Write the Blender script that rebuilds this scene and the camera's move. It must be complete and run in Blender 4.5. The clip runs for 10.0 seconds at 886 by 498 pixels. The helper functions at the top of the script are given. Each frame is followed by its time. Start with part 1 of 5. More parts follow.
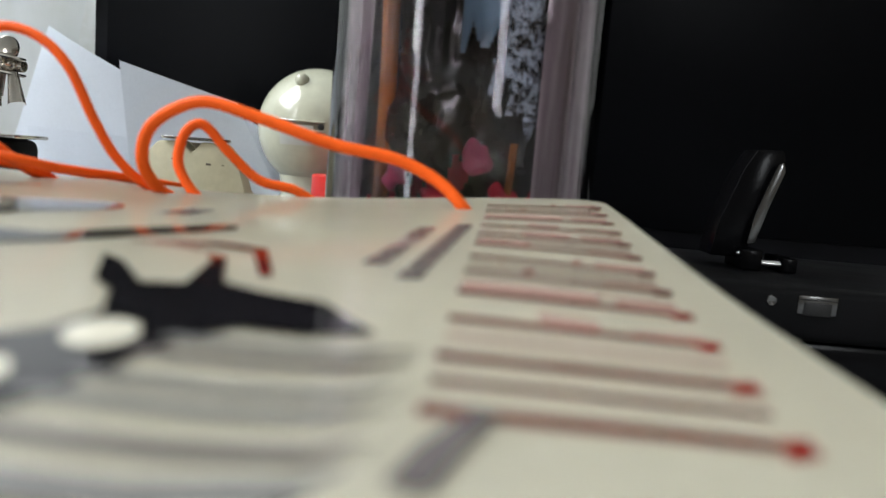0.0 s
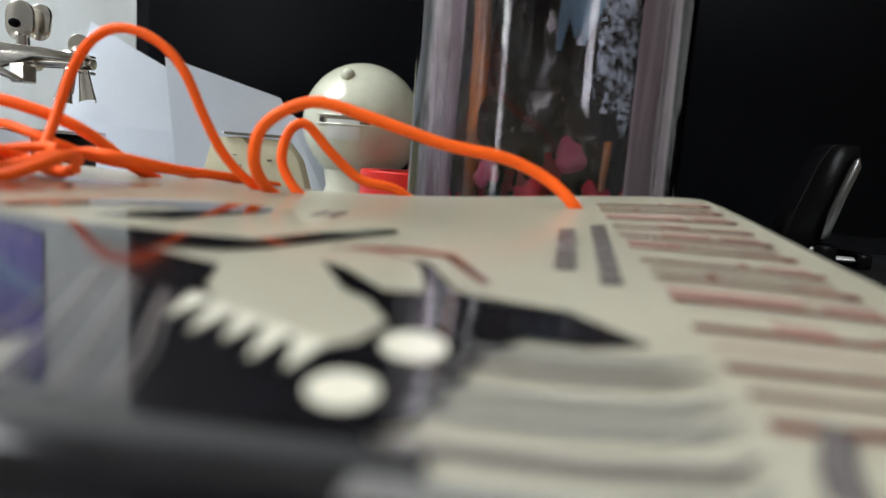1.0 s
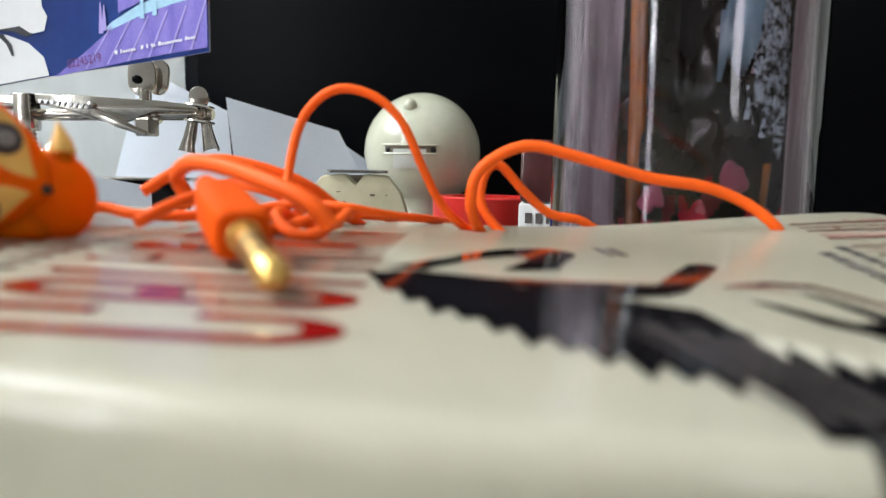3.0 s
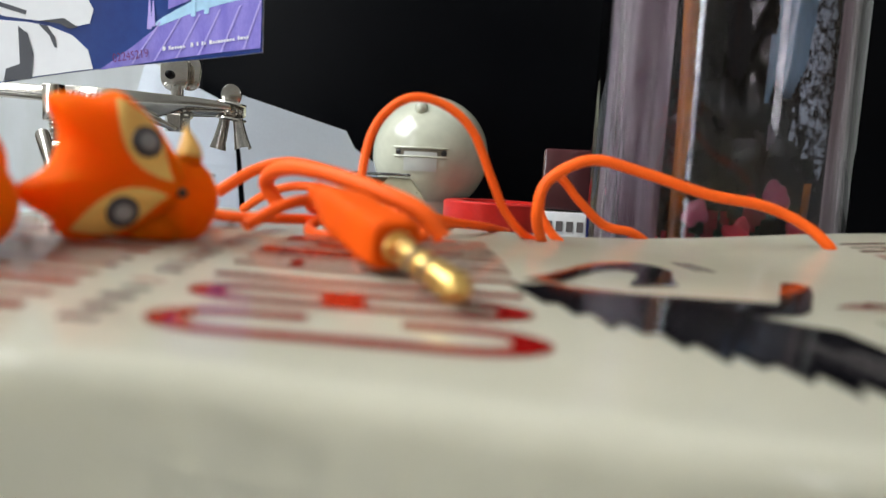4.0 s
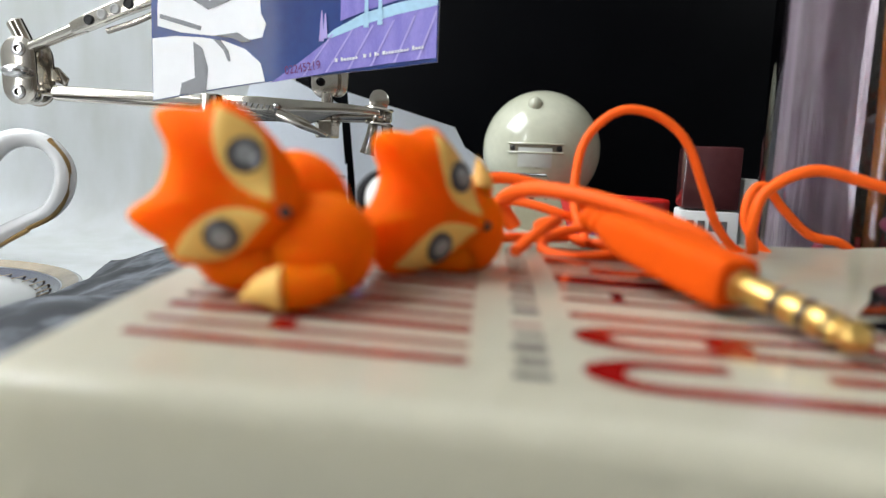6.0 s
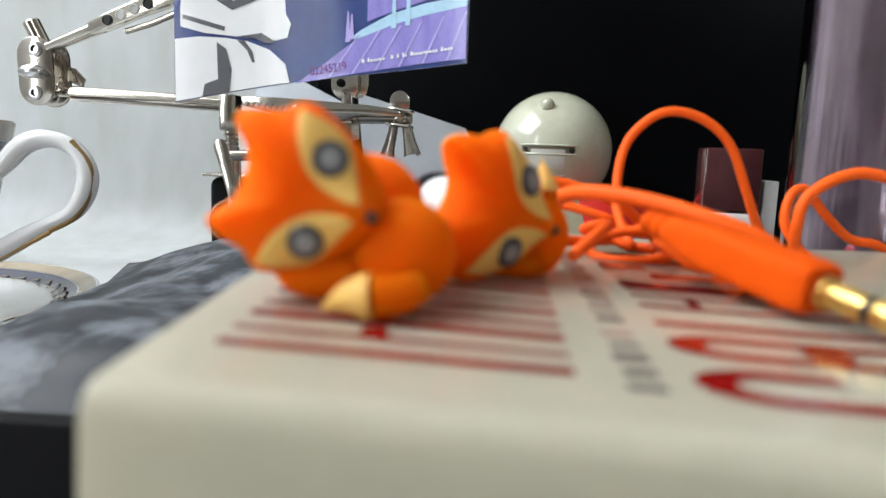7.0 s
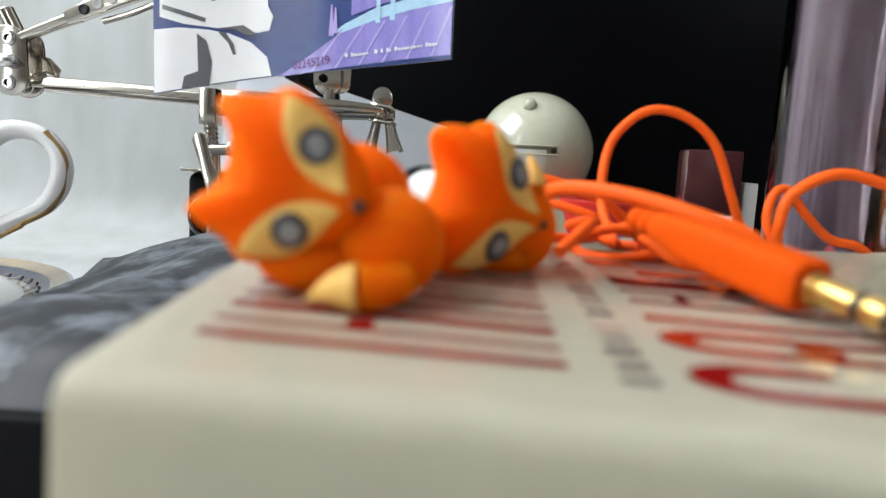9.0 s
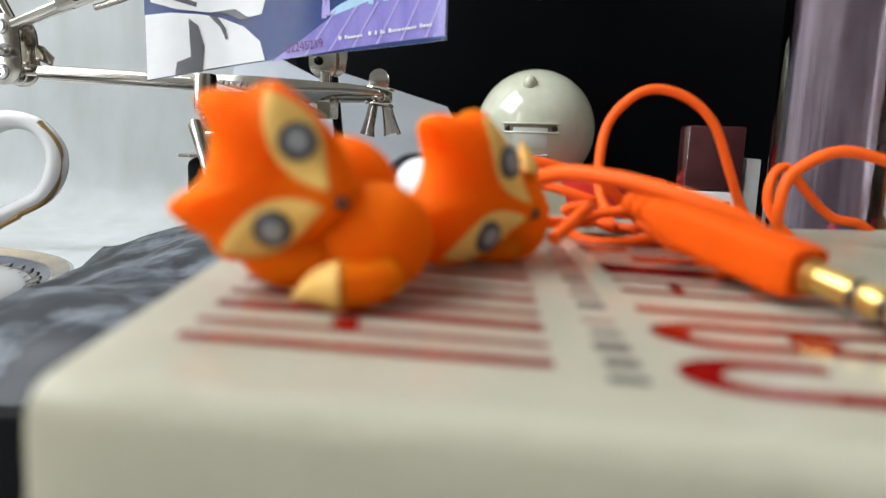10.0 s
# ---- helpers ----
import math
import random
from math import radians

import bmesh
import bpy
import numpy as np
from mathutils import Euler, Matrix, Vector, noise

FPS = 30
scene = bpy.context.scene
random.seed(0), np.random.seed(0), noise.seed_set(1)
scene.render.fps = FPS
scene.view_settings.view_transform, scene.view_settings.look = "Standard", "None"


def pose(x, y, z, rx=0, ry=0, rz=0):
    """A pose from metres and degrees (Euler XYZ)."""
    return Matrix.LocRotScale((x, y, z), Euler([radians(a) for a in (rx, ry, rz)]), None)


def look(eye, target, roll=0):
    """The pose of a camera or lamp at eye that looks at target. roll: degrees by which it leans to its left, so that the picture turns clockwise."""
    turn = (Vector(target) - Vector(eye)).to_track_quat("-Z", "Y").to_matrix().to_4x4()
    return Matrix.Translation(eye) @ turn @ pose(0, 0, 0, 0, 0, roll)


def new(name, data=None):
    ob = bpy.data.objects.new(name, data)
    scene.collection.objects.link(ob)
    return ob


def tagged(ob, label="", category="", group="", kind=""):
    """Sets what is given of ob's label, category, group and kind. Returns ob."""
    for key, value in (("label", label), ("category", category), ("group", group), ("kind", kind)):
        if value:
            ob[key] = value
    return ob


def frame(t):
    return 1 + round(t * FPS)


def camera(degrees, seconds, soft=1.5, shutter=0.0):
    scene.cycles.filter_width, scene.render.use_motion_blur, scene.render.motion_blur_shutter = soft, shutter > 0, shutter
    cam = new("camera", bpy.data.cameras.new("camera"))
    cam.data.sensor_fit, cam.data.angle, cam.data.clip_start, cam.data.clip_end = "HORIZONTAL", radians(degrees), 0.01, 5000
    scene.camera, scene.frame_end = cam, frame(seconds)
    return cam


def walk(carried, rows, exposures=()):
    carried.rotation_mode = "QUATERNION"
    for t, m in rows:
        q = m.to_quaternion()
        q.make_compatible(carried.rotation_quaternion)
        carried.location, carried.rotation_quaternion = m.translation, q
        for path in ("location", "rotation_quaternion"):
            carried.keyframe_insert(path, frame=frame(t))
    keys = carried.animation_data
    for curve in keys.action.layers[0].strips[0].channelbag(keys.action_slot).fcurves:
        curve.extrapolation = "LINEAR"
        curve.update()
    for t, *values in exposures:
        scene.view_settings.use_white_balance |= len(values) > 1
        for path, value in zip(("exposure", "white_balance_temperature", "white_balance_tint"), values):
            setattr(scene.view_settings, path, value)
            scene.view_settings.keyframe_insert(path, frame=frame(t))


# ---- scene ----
cam = camera(65.6, 10.0, soft=1.2)
cam.data.dof.use_dof = True
cam.data.dof.focus_distance = 0.26
cam.data.dof.aperture_fstop = 18.0
ROWS = [
    (0, 0.14863, -0.02976, 0.06044, 0.734, -7.187, 4.71),
    (0.5, 0.14269, -0.02933, 0.05987, 1.121, -7.854, 4.647),
    (1, 0.13026, -0.03059, 0.06047, 1.773, -7.97, 4.511),
    (1.5, 0.11892, -0.03331, 0.0611, 2.457, -7.467, 3.495),
    (2, 0.10848, -0.03642, 0.0619, 2.408, -7.142, 2.231),
    (2.5, 0.09822, -0.03965, 0.06233, 1.948, -6.784, 0.706),
    (4, 0.06715, -0.04395, 0.06411, -0.986, -6.491, 3.049),
    (4.5, 0.06246, -0.04857, 0.06434, 0.118, -6.882, 4.819),
    (5, 0.05168, -0.04511, 0.06741, 1.532, -6.539, 2.72),
    (5.5, 0.04313, -0.04423, 0.06807, 3.365, -7.495, 2.305),
    (6, 0.03604, -0.04384, 0.06836, 4.043, -7.809, 2.127),
    (7.5, 0.02593, -0.04232, 0.06825, 3.368, -7.549, 2.244),
    (8, 0.0261, -0.04195, 0.06817, 2.803, -7.109, 2.322),
    (8.5, 0.02647, -0.0393, 0.06818, 2.169, -7.352, 2.271),
    (9, 0.0262, -0.04131, 0.06719, 2.011, -7.599, 2.974),
    (9.5, 0.02681, -0.03973, 0.06782, 2.585, -8.674, 2.415),
    (10, 0.02778, -0.03983, 0.06866, 2.347, -9.444, 1.89),
]
walk(cam, [(t, pose(x, y, z, 0, 0, yaw) @ pose(0, 0, 0, 90 + pitch) @ pose(0, 0, 0, 0, 0, roll))
           for t, x, y, z, yaw, pitch, roll in ROWS],
     [(0.0, 0.0), (1.0, -0.02), (1.5, 0.08), (2.0, 0.50), (2.5, 0.48), (2.7, 0.34), (3.8, 0.02), (4.5, -0.03), (5.5, -0.06), (10.0, -0.06)])

# ---- light: sky through the window, and the room's own bounce ----
world = bpy.data.worlds.new("sky")
scene.world = world
world.use_nodes = True
wn = world.node_tree.nodes
sky = wn.new("ShaderNodeTexSky")
sky.sky_type, sky.sun_disc, sky.sun_elevation, sky.sun_rotation = "NISHITA", False, radians(40), radians(200)
world.node_tree.links.new(sky.outputs[0], wn["Background"].inputs[0])
wn["Background"].inputs[1].default_value = 0.1


def window_light(name, place, target, sx, sy, power, colour):
    data = bpy.data.lights.new(name, "AREA")
    data.shape, data.size, data.size_y, data.energy, data.color = "RECTANGLE", sx, sy, power, colour
    ob = new(name, data)
    ob.matrix_world = look(place, target)
    return ob


window_light("window_daylight", (-1.17, -0.15, 1.35), (0.0, -0.08, 0.35), 1.1, 1.0, 48, (0.93, 0.97, 1.0))
window_light("glass_door_daylight", (-1.18, -1.25, 0.55), (0.0, -1.25, 0.55), 0.2, 1.5, 16, (0.93, 0.97, 1.0))
window_light("south_window_daylight", (1.75, -3.17, 1.3), (1.75, 0.0, 1.3), 0.5, 0.7, 20, (0.93, 0.97, 1.0))

# ---- materials ----
def material(name, colour, rough=0.5, metal=0.0, vary=0.12, scale=400.0, bump=0.05, coat=0.0, spec=0.5, cut=(0.35, 0.62),
             stretch=(1, 1, 1), second=None, trans=0.0, ior=1.45, sss=0.0, big=60.0):
    """Principled surface with grain at two scales, in object metres."""
    m = bpy.data.materials.new(name)
    m.use_nodes = True
    nt = m.node_tree
    n, link = nt.nodes, nt.links.new
    b = n["Principled BSDF"]
    tc = n.new("ShaderNodeTexCoord")
    mp = n.new("ShaderNodeMapping")
    mp.inputs["Scale"].default_value = stretch
    link(tc.outputs["Object"], mp.inputs[0])
    fine, wide = n.new("ShaderNodeTexNoise"), n.new("ShaderNodeTexNoise")
    for t, s in ((fine, scale), (wide, big)):
        t.inputs["Scale"].default_value = s
        t.inputs["Detail"].default_value = 5
        link(mp.outputs[0], t.inputs["Vector"])
    ramp = n.new("ShaderNodeValToRGB")
    dark = second or tuple(c * (1 - vary * 2) for c in colour)
    ramp.color_ramp.elements[0].position, ramp.color_ramp.elements[1].position = cut
    ramp.color_ramp.elements[0].color, ramp.color_ramp.elements[1].color = (*dark, 1), (*colour, 1)
    mix = n.new("ShaderNodeMath")
    mix.operation = "MULTIPLY_ADD"
    mix.inputs[1].default_value = 0.35
    link(fine.outputs[0], mix.inputs[0])
    half = n.new("ShaderNodeMath")
    half.operation = "MULTIPLY"
    half.inputs[1].default_value = 0.65
    link(wide.outputs[0], half.inputs[0])
    link(half.outputs[0], mix.inputs[2])
    link(mix.outputs[0], ramp.inputs[0])
    link(ramp.outputs[0], b.inputs["Base Color"])
    rr = n.new("ShaderNodeMapRange")
    rr.inputs[3].default_value, rr.inputs[4].default_value = rough * 0.8, min(1, rough * 1.25)
    link(wide.outputs[0], rr.inputs[0])
    link(rr.outputs[0], b.inputs["Roughness"])
    b.inputs["Metallic"].default_value = metal
    b.inputs["Specular IOR Level"].default_value = spec
    b.inputs["Coat Weight"].default_value = coat
    b.inputs["Coat Roughness"].default_value = 0.06
    b.inputs["Transmission Weight"].default_value = trans
    b.inputs["IOR"].default_value = ior
    if sss:
        b.inputs["Subsurface Weight"].default_value = sss
        b.inputs["Subsurface Radius"].default_value = (0.010, 0.0042, 0.0012)
        b.inputs["Subsurface Scale"].default_value = 1.0
    if bump:
        bp = n.new("ShaderNodeBump")
        bp.inputs["Strength"].default_value = bump
        bp.inputs["Distance"].default_value = 0.0006
        link(fine.outputs[0], bp.inputs["Height"])
        link(bp.outputs[0], b.inputs["Normal"])
    return m


PLASTER = material("white_plaster", (0.86, 0.87, 0.87), 0.7, second=(0.68, 0.69, 0.64), scale=120, big=7, bump=0.15)
# tone of the unseen walls, kept dark to weaken bounce and reflections
WALLDIM = material("dim_unseen_wall", (0.26, 0.23, 0.19), 0.7, vary=0.06, scale=90, big=6, bump=0.15)
CEILING = material("ceiling_paint", (0.8, 0.8, 0.79), 0.8, scale=60, big=6)
FLOORM = material("floor_tile", (0.2, 0.16, 0.13), 0.35, scale=40, big=4)
DESK = material("desk_laminate", (0.3, 0.31, 0.31), 0.45, scale=300, big=20, stretch=(1, 8, 1))
COVER = material("laminated_cover", (0.785, 0.75, 0.61), 0.13, vary=0.03, scale=250, big=22, bump=0.02, coat=0.1)
PAGES = material("page_edges", (0.66, 0.58, 0.42), 0.8, vary=0.15, scale=900, stretch=(1, 1, 14), bump=0.3)
RED = material("red_ink", (0.25, 0.006, 0.005), 0.11, vary=0.12, scale=700, bump=0.0, spec=0.3)
DARKRED = material("dark_red_ink", (0.15, 0.010, 0.009), 0.11, vary=0.2, scale=700, bump=0.0, spec=0.3)
FADED = material("pale_red_ink", (0.5, 0.33, 0.27), 0.22, vary=0.15, scale=500, bump=0.0, coat=0.1)
PALEGREY = material("pale_grey_ink", (0.24, 0.235, 0.225), 0.17, vary=0.2, scale=500, bump=0.0, coat=0.1)
BLACKINK = material("black_ink", (0.010, 0.009, 0.011), 0.09, vary=0.3, scale=500, bump=0.0, coat=0.1)
GREYINK = material("grey_ink", (0.17, 0.15, 0.145), 0.25, vary=0.25, scale=900, bump=0.0, coat=0.1)
ORANGE = material("orange_cable_rubber", (1.0, 0.128, 0.010), 0.5, vary=0.05, scale=1500, big=150, bump=0.05, spec=0.2)
FOX = material("orange_silicone", (1.0, 0.132, 0.0), 0.7, vary=0.02, scale=900, big=120, bump=0.05, spec=0.1, sss=0.85)
BEIGE = material("beige_silicone", (0.84, 0.5, 0.13), 0.5, vary=0.05, scale=900, bump=0.04, spec=0.3)
EYE = material("grey_eye_print", (0.05, 0.048, 0.055), 0.3, vary=0.2, scale=1500, coat=0.4)
EYELIGHT = material("pale_eye_print", (0.3, 0.3, 0.3), 0.25, vary=0.2, scale=1500, coat=0.4)
BUD = material("white_earbud_plastic", (0.78, 0.78, 0.76), 0.35, vary=0.03)
PLUGRUBBER = material("red_orange_plug_rubber", (0.76, 0.088, 0.004), 0.6, vary=0.05, scale=1500, big=150, bump=0.08, spec=0.06)
GOLD = material("gold_plating", (0.8, 0.52, 0.16), 0.3, metal=1.0, vary=0.1, scale=700, bump=0.02)
RING = material("black_insulator", (0.02, 0.02, 0.02), 0.4)
CREAM = material("cream_enamel", (0.55, 0.555, 0.43), 0.16, vary=0.07, scale=220, big=40, bump=0.01, coat=0.5)
CREAMPL = material("cream_plastic", (0.62, 0.57, 0.38), 0.4, vary=0.08, scale=300, big=60, bump=0.05)
# for real scuffs, and for shade drawn in the coin slot and notch
SCUFFSHADE = material("scuffs_and_drawn_shade", (0.2, 0.17, 0.12), 0.7, vary=0.3, scale=900)
STEEL = material("steel_blade", (0.62, 0.62, 0.62), 0.25, metal=1.0, vary=0.08, scale=500, bump=0.04)
CHROMEDARK = material("dim_chrome", (0.2, 0.2, 0.2), 0.22, metal=1.0, vary=0.1, scale=500)
NICKEL = material("nickel_plating", (0.66, 0.62, 0.56), 0.17, metal=1.0, vary=0.08, scale=500, big=90, bump=0.04)
WALLSHEET = material("stained_white_board", (0.85, 0.87, 0.885), 0.7, second=(0.68, 0.70, 0.66), scale=40, big=7, bump=0.1, cut=(0.28, 0.62), stretch=(1.6, 1.6, 0.6))
PAPER = material("white_paper", (0.85, 0.89, 0.95), 0.75, vary=0.03, scale=600, big=25, bump=0.05)
SCREEN = material("black_screen", (0.002, 0.0022, 0.003), 0.35, vary=0.2, scale=200, big=10, bump=0.0, spec=0.06)
BEZEL = material("black_bezel", (0.008, 0.008, 0.010), 0.5, vary=0.2, scale=800, bump=0.05, spec=0.12)
DEVICE = material("black_satin_plastic", (0.007, 0.007, 0.008), 0.5, vary=0.2, scale=1500, bump=0.1, spec=0.12)
GLOSSBLACK = material("black_gloss_plastic", (0.006, 0.006, 0.007), 0.2, vary=0.2, scale=800, spec=0.1)
MAROON = material("maroon_gloss", (0.075, 0.022, 0.024), 0.2, vary=0.12, scale=300, coat=0.5)
REDTAPE = material("red_vinyl_tape", (0.62, 0.02, 0.015), 0.3, vary=0.08, scale=600)
BLUETAPE = material("blue_vinyl_tape", (0.02, 0.035, 0.3), 0.3, vary=0.1, scale=600)
LABEL = material("white_label", (0.7, 0.7, 0.68), 0.5, vary=0.06, scale=600)
REFLECTPATCH = material("painted_grey_reflection", (0.52, 0.53, 0.49), 0.35, vary=0.05, scale=300)
CHINA = material("white_porcelain", (0.82, 0.83, 0.83), 0.1, vary=0.02, scale=200, coat=0.6, bump=0.0)
GILT = material("worn_gilt", (0.5, 0.33, 0.14), 0.3, metal=0.6, vary=0.2, scale=900)
NAVY = material("navy_band", (0.03, 0.035, 0.1), 0.2, vary=0.3, scale=900, coat=0.4)
TAN = material("tan_band", (0.5, 0.4, 0.27), 0.2, vary=0.15, scale=900, coat=0.4)
POUCHM = material("grey_printed_film", (0.15, 0.165, 0.19), 0.5, second=(0.012, 0.015, 0.022), scale=190, big=58, bump=0.2, spec=0.35, cut=(0.45, 0.59))
CARDBLUE = material("blue_card_print", (0.02, 0.085, 0.40), 0.3, second=(0.018, 0.055, 0.31), scale=300, big=30, coat=0.3, bump=0.0)
CARDVIOLET = material("violet_card_print", (0.25, 0.21, 0.62), 0.3, second=(0.15, 0.12, 0.50), scale=900, big=60, stretch=(4, 1, 1), coat=0.3, bump=0.0)
CARDLILAC = material("lilac_card_print", (0.42, 0.36, 0.78), 0.3, vary=0.1, scale=700, coat=0.3, bump=0.0)
CARDCYAN = material("cyan_card_print", (0.4, 0.66, 0.86), 0.3, vary=0.1, scale=700, coat=0.3, bump=0.0)
CARDWHITE = material("white_card_print", (0.78, 0.79, 0.8), 0.3, vary=0.03, scale=300, coat=0.3, bump=0.0)
CARDINK = material("black_card_print", (0.02, 0.022, 0.035), 0.3, vary=0.2, scale=900, coat=0.3, bump=0.0)
CARDRED = material("purple_number_ink", (0.16, 0.015, 0.13), 0.5, vary=0.1, scale=900, bump=0.0)
TUMBLER = material("mauve_clear_plastic", (0.95, 0.89, 0.93), 0.015, vary=0.12, scale=160, big=60, stretch=(1, 1, 0.05), bump=0.04, spec=0.5, trans=1.0, ior=1.4)
# streaky colour that carries the tumbler's haze and reflections
HAZELINER = material("painted_mauve_haze", (0.50, 0.44, 0.49), 0.14, second=(0.07, 0.035, 0.055), scale=240, big=85, stretch=(1, 1, 0.05), bump=0.3, spec=0.8, cut=(0.44, 0.64), coat=0.6)
FOIL = material("blue_grey_foil", (0.5, 0.62, 0.74), 0.22, metal=0.7, second=(0.02, 0.025, 0.035), scale=1300, big=500, bump=1.0, cut=(0.42, 0.56))
BLUEFILM = material("blue_clear_film", (0.16, 0.3, 0.42), 0.2, second=(0.03, 0.05, 0.07), scale=300, big=90, stretch=(1, 1, 0.3), bump=0.5, spec=0.6)
FILM = material("black_crumpled_film", (0.010, 0.011, 0.009), 0.14, vary=0.4, scale=260, big=70, bump=0.5, spec=0.25)
AMBER = material("amber_plastic", (0.42, 0.13, 0.008), 0.12, second=(0.10, 0.03, 0.004), scale=200, big=55, stretch=(1, 1, 0.6), coat=0.6)
CRIMSON = material("crimson_wrapper", (0.62, 0.02, 0.05), 0.25, vary=0.3, scale=200, big=70, coat=0.4)
PINK = material("pink_wrapper", (0.36, 0.05, 0.12), 0.3, vary=0.2, scale=200)


# ---- mesh helpers ----
def mesh(name, bm, mat, smooth=True):
    bmesh.ops.recalc_face_normals(bm, faces=bm.faces)
    me = bpy.data.meshes.new(name)
    bm.to_mesh(me)
    bm.free()
    me.materials.append(mat)
    if smooth:
        me.polygons.foreach_set("use_smooth", [True] * len(me.polygons))
        me.set_sharp_from_angle(angle=radians(38))
    return me


def thing(name, bm, mat, label, category, place=None, kind="", group="", smooth=True):
    ob = new(name, mesh(name, bm, mat, smooth))
    if place is not None:
        ob.matrix_world = place
    return tagged(ob, label, category, group, kind)


def holder(name, label, category, place=None, group=""):
    ob = new(name)
    ob.empty_display_size = 0.01
    if place is not None:
        ob.matrix_world = place
    return tagged(ob, label, category, group)


def part(name, bm, mat, parent, label="", smooth=True, place=None):
    ob = new(name, mesh(name, bm, mat, smooth))
    ob.parent = parent
    if place is not None:
        ob.matrix_local = place
    if label:
        tagged(ob, label)
    return ob


def box(x0, x1, y0, y1, z0, z1, bevel=0.0, seg=2, bm=None, turn=None):
    own = bmesh.new()
    bmesh.ops.create_cube(own, size=1)
    for v in own.verts:
        v.co = Vector((x0 + (v.co.x + 0.5) * (x1 - x0), y0 + (v.co.y + 0.5) * (y1 - y0), z0 + (v.co.z + 0.5) * (z1 - z0)))
    if bevel:
        bmesh.ops.bevel(own, geom=own.edges[:], offset=bevel, segments=seg, affect="EDGES", profile=0.5)
    if turn is not None:
        own.transform(turn)
    return join(bm, own)


def join(bm, own):
    """Adds the faces of own to bm."""
    if bm is None:
        return own
    made = [bm.verts.new(v.co) for v in own.verts]
    own.verts.index_update()
    for f in own.faces:
        bm.faces.new([made[v.index] for v in f.verts])
    own.free()
    return bm


def lathe(profile, n=48, m=None, bm=None):
    """Turns (radius, height) points about z."""
    own = bmesh.new()
    rings = []
    for r, z in profile:
        if r < 1e-7:
            rings.append([own.verts.new((0, 0, z))])
        else:
            rings.append([own.verts.new((r * math.cos(2 * math.pi * i / n), r * math.sin(2 * math.pi * i / n), z)) for i in range(n)])
    for a, b in zip(rings, rings[1:]):
        for i in range(n):
            j = (i + 1) % n
            q = [a[i % len(a)], a[j % len(a)], b[j % len(b)], b[i % len(b)]]
            q = list(dict.fromkeys(q))
            if len(q) > 2:
                own.faces.new(q)
    if m is not None:
        own.transform(m)
    return join(bm, own)


def smooth_line(points, steps=8):
    """Catmull-Rom line through the points."""
    p = [Vector(q) for q in points]
    p = [2 * p[0] - p[1]] + p + [2 * p[-1] - p[-2]]
    out = []
    for i in range(1, len(p) - 2):
        a, b, c, d = p[i - 1:i + 3]
        for k in range(steps):
            t = k / steps
            out.append(0.5 * (2 * b + (c - a) * t + (2 * a - 5 * b + 4 * c - d) * t * t + (3 * b - a - 3 * c + d) * t ** 3))
    out.append(p[-2])
    return out


def tube(points, r, n=10, steps=8, bm=None, radii=None):
    line = smooth_line(points, steps) if steps else [Vector(q) for q in points]
    own = bmesh.new()
    rings, side = [], None
    for i, c in enumerate(line):
        t = (line[min(i + 1, len(line) - 1)] - line[max(i - 1, 0)]).normalized()
        if side is None:
            side = t.orthogonal().normalized()
        side = (side - t * side.dot(t)).normalized()
        up = t.cross(side)
        rr = r if radii is None else radii(i / (len(line) - 1))
        rings.append([own.verts.new(c + rr * (math.cos(2 * math.pi * k / n) * side + math.sin(2 * math.pi * k / n) * up)) for k in range(n)])
    for a, b in zip(rings, rings[1:]):
        for k in range(n):
            own.faces.new((a[k], a[(k + 1) % n], b[(k + 1) % n], b[k]))
    own.faces.new(rings[0][::-1])
    own.faces.new(rings[-1])
    return join(bm, own)


def rod(a, b, r, n=20, bm=None, bevel=0.0):
    """A straight round bar from a to b with eased ends."""
    a, b = Vector(a), Vector(b)
    d = b - a
    e = bevel or r * 0.15
    m = Matrix.Translation(a) @ d.to_track_quat("Z", "Y").to_matrix().to_4x4()
    return lathe([(0, 0), (r - e, 0), (r, e), (r, d.length - e), (r - e, d.length), (0, d.length)], n, m, bm)


def ball(c, r, seg=28, rings=18, m=None, bm=None):
    own = bmesh.new()
    bmesh.ops.create_uvsphere(own, u_segments=seg, v_segments=rings, radius=1)
    s = Matrix.Diagonal((*r, 1)) if isinstance(r, tuple) else Matrix.Diagonal((r, r, r, 1))
    own.transform(Matrix.Translation(c) @ (m if m is not None else Matrix()) @ s)
    return join(bm, own)


def slab(points, thick, axis=Vector((0, 1, 0)), bm=None, bevel=0.0):
    """A flat plate of the outline given, with thickness along the axis."""
    own = bmesh.new()
    f = own.faces.new([own.verts.new(p) for p in points])
    out = bmesh.ops.extrude_face_region(own, geom=[f])
    bmesh.ops.translate(own, vec=axis * thick, verts=[v for v in out["geom"] if isinstance(v, bmesh.types.BMVert)])
    if bevel:
        bmesh.ops.recalc_face_normals(own, faces=own.faces)
        bmesh.ops.bevel(own, geom=own.edges[:], offset=bevel, segments=2, affect="EDGES", profile=0.5)
    return join(bm, own)


def step(x, a, b):
    t = min(1, max(0, (x - a) / (b - a)))
    return t * t * (3 - 2 * t)

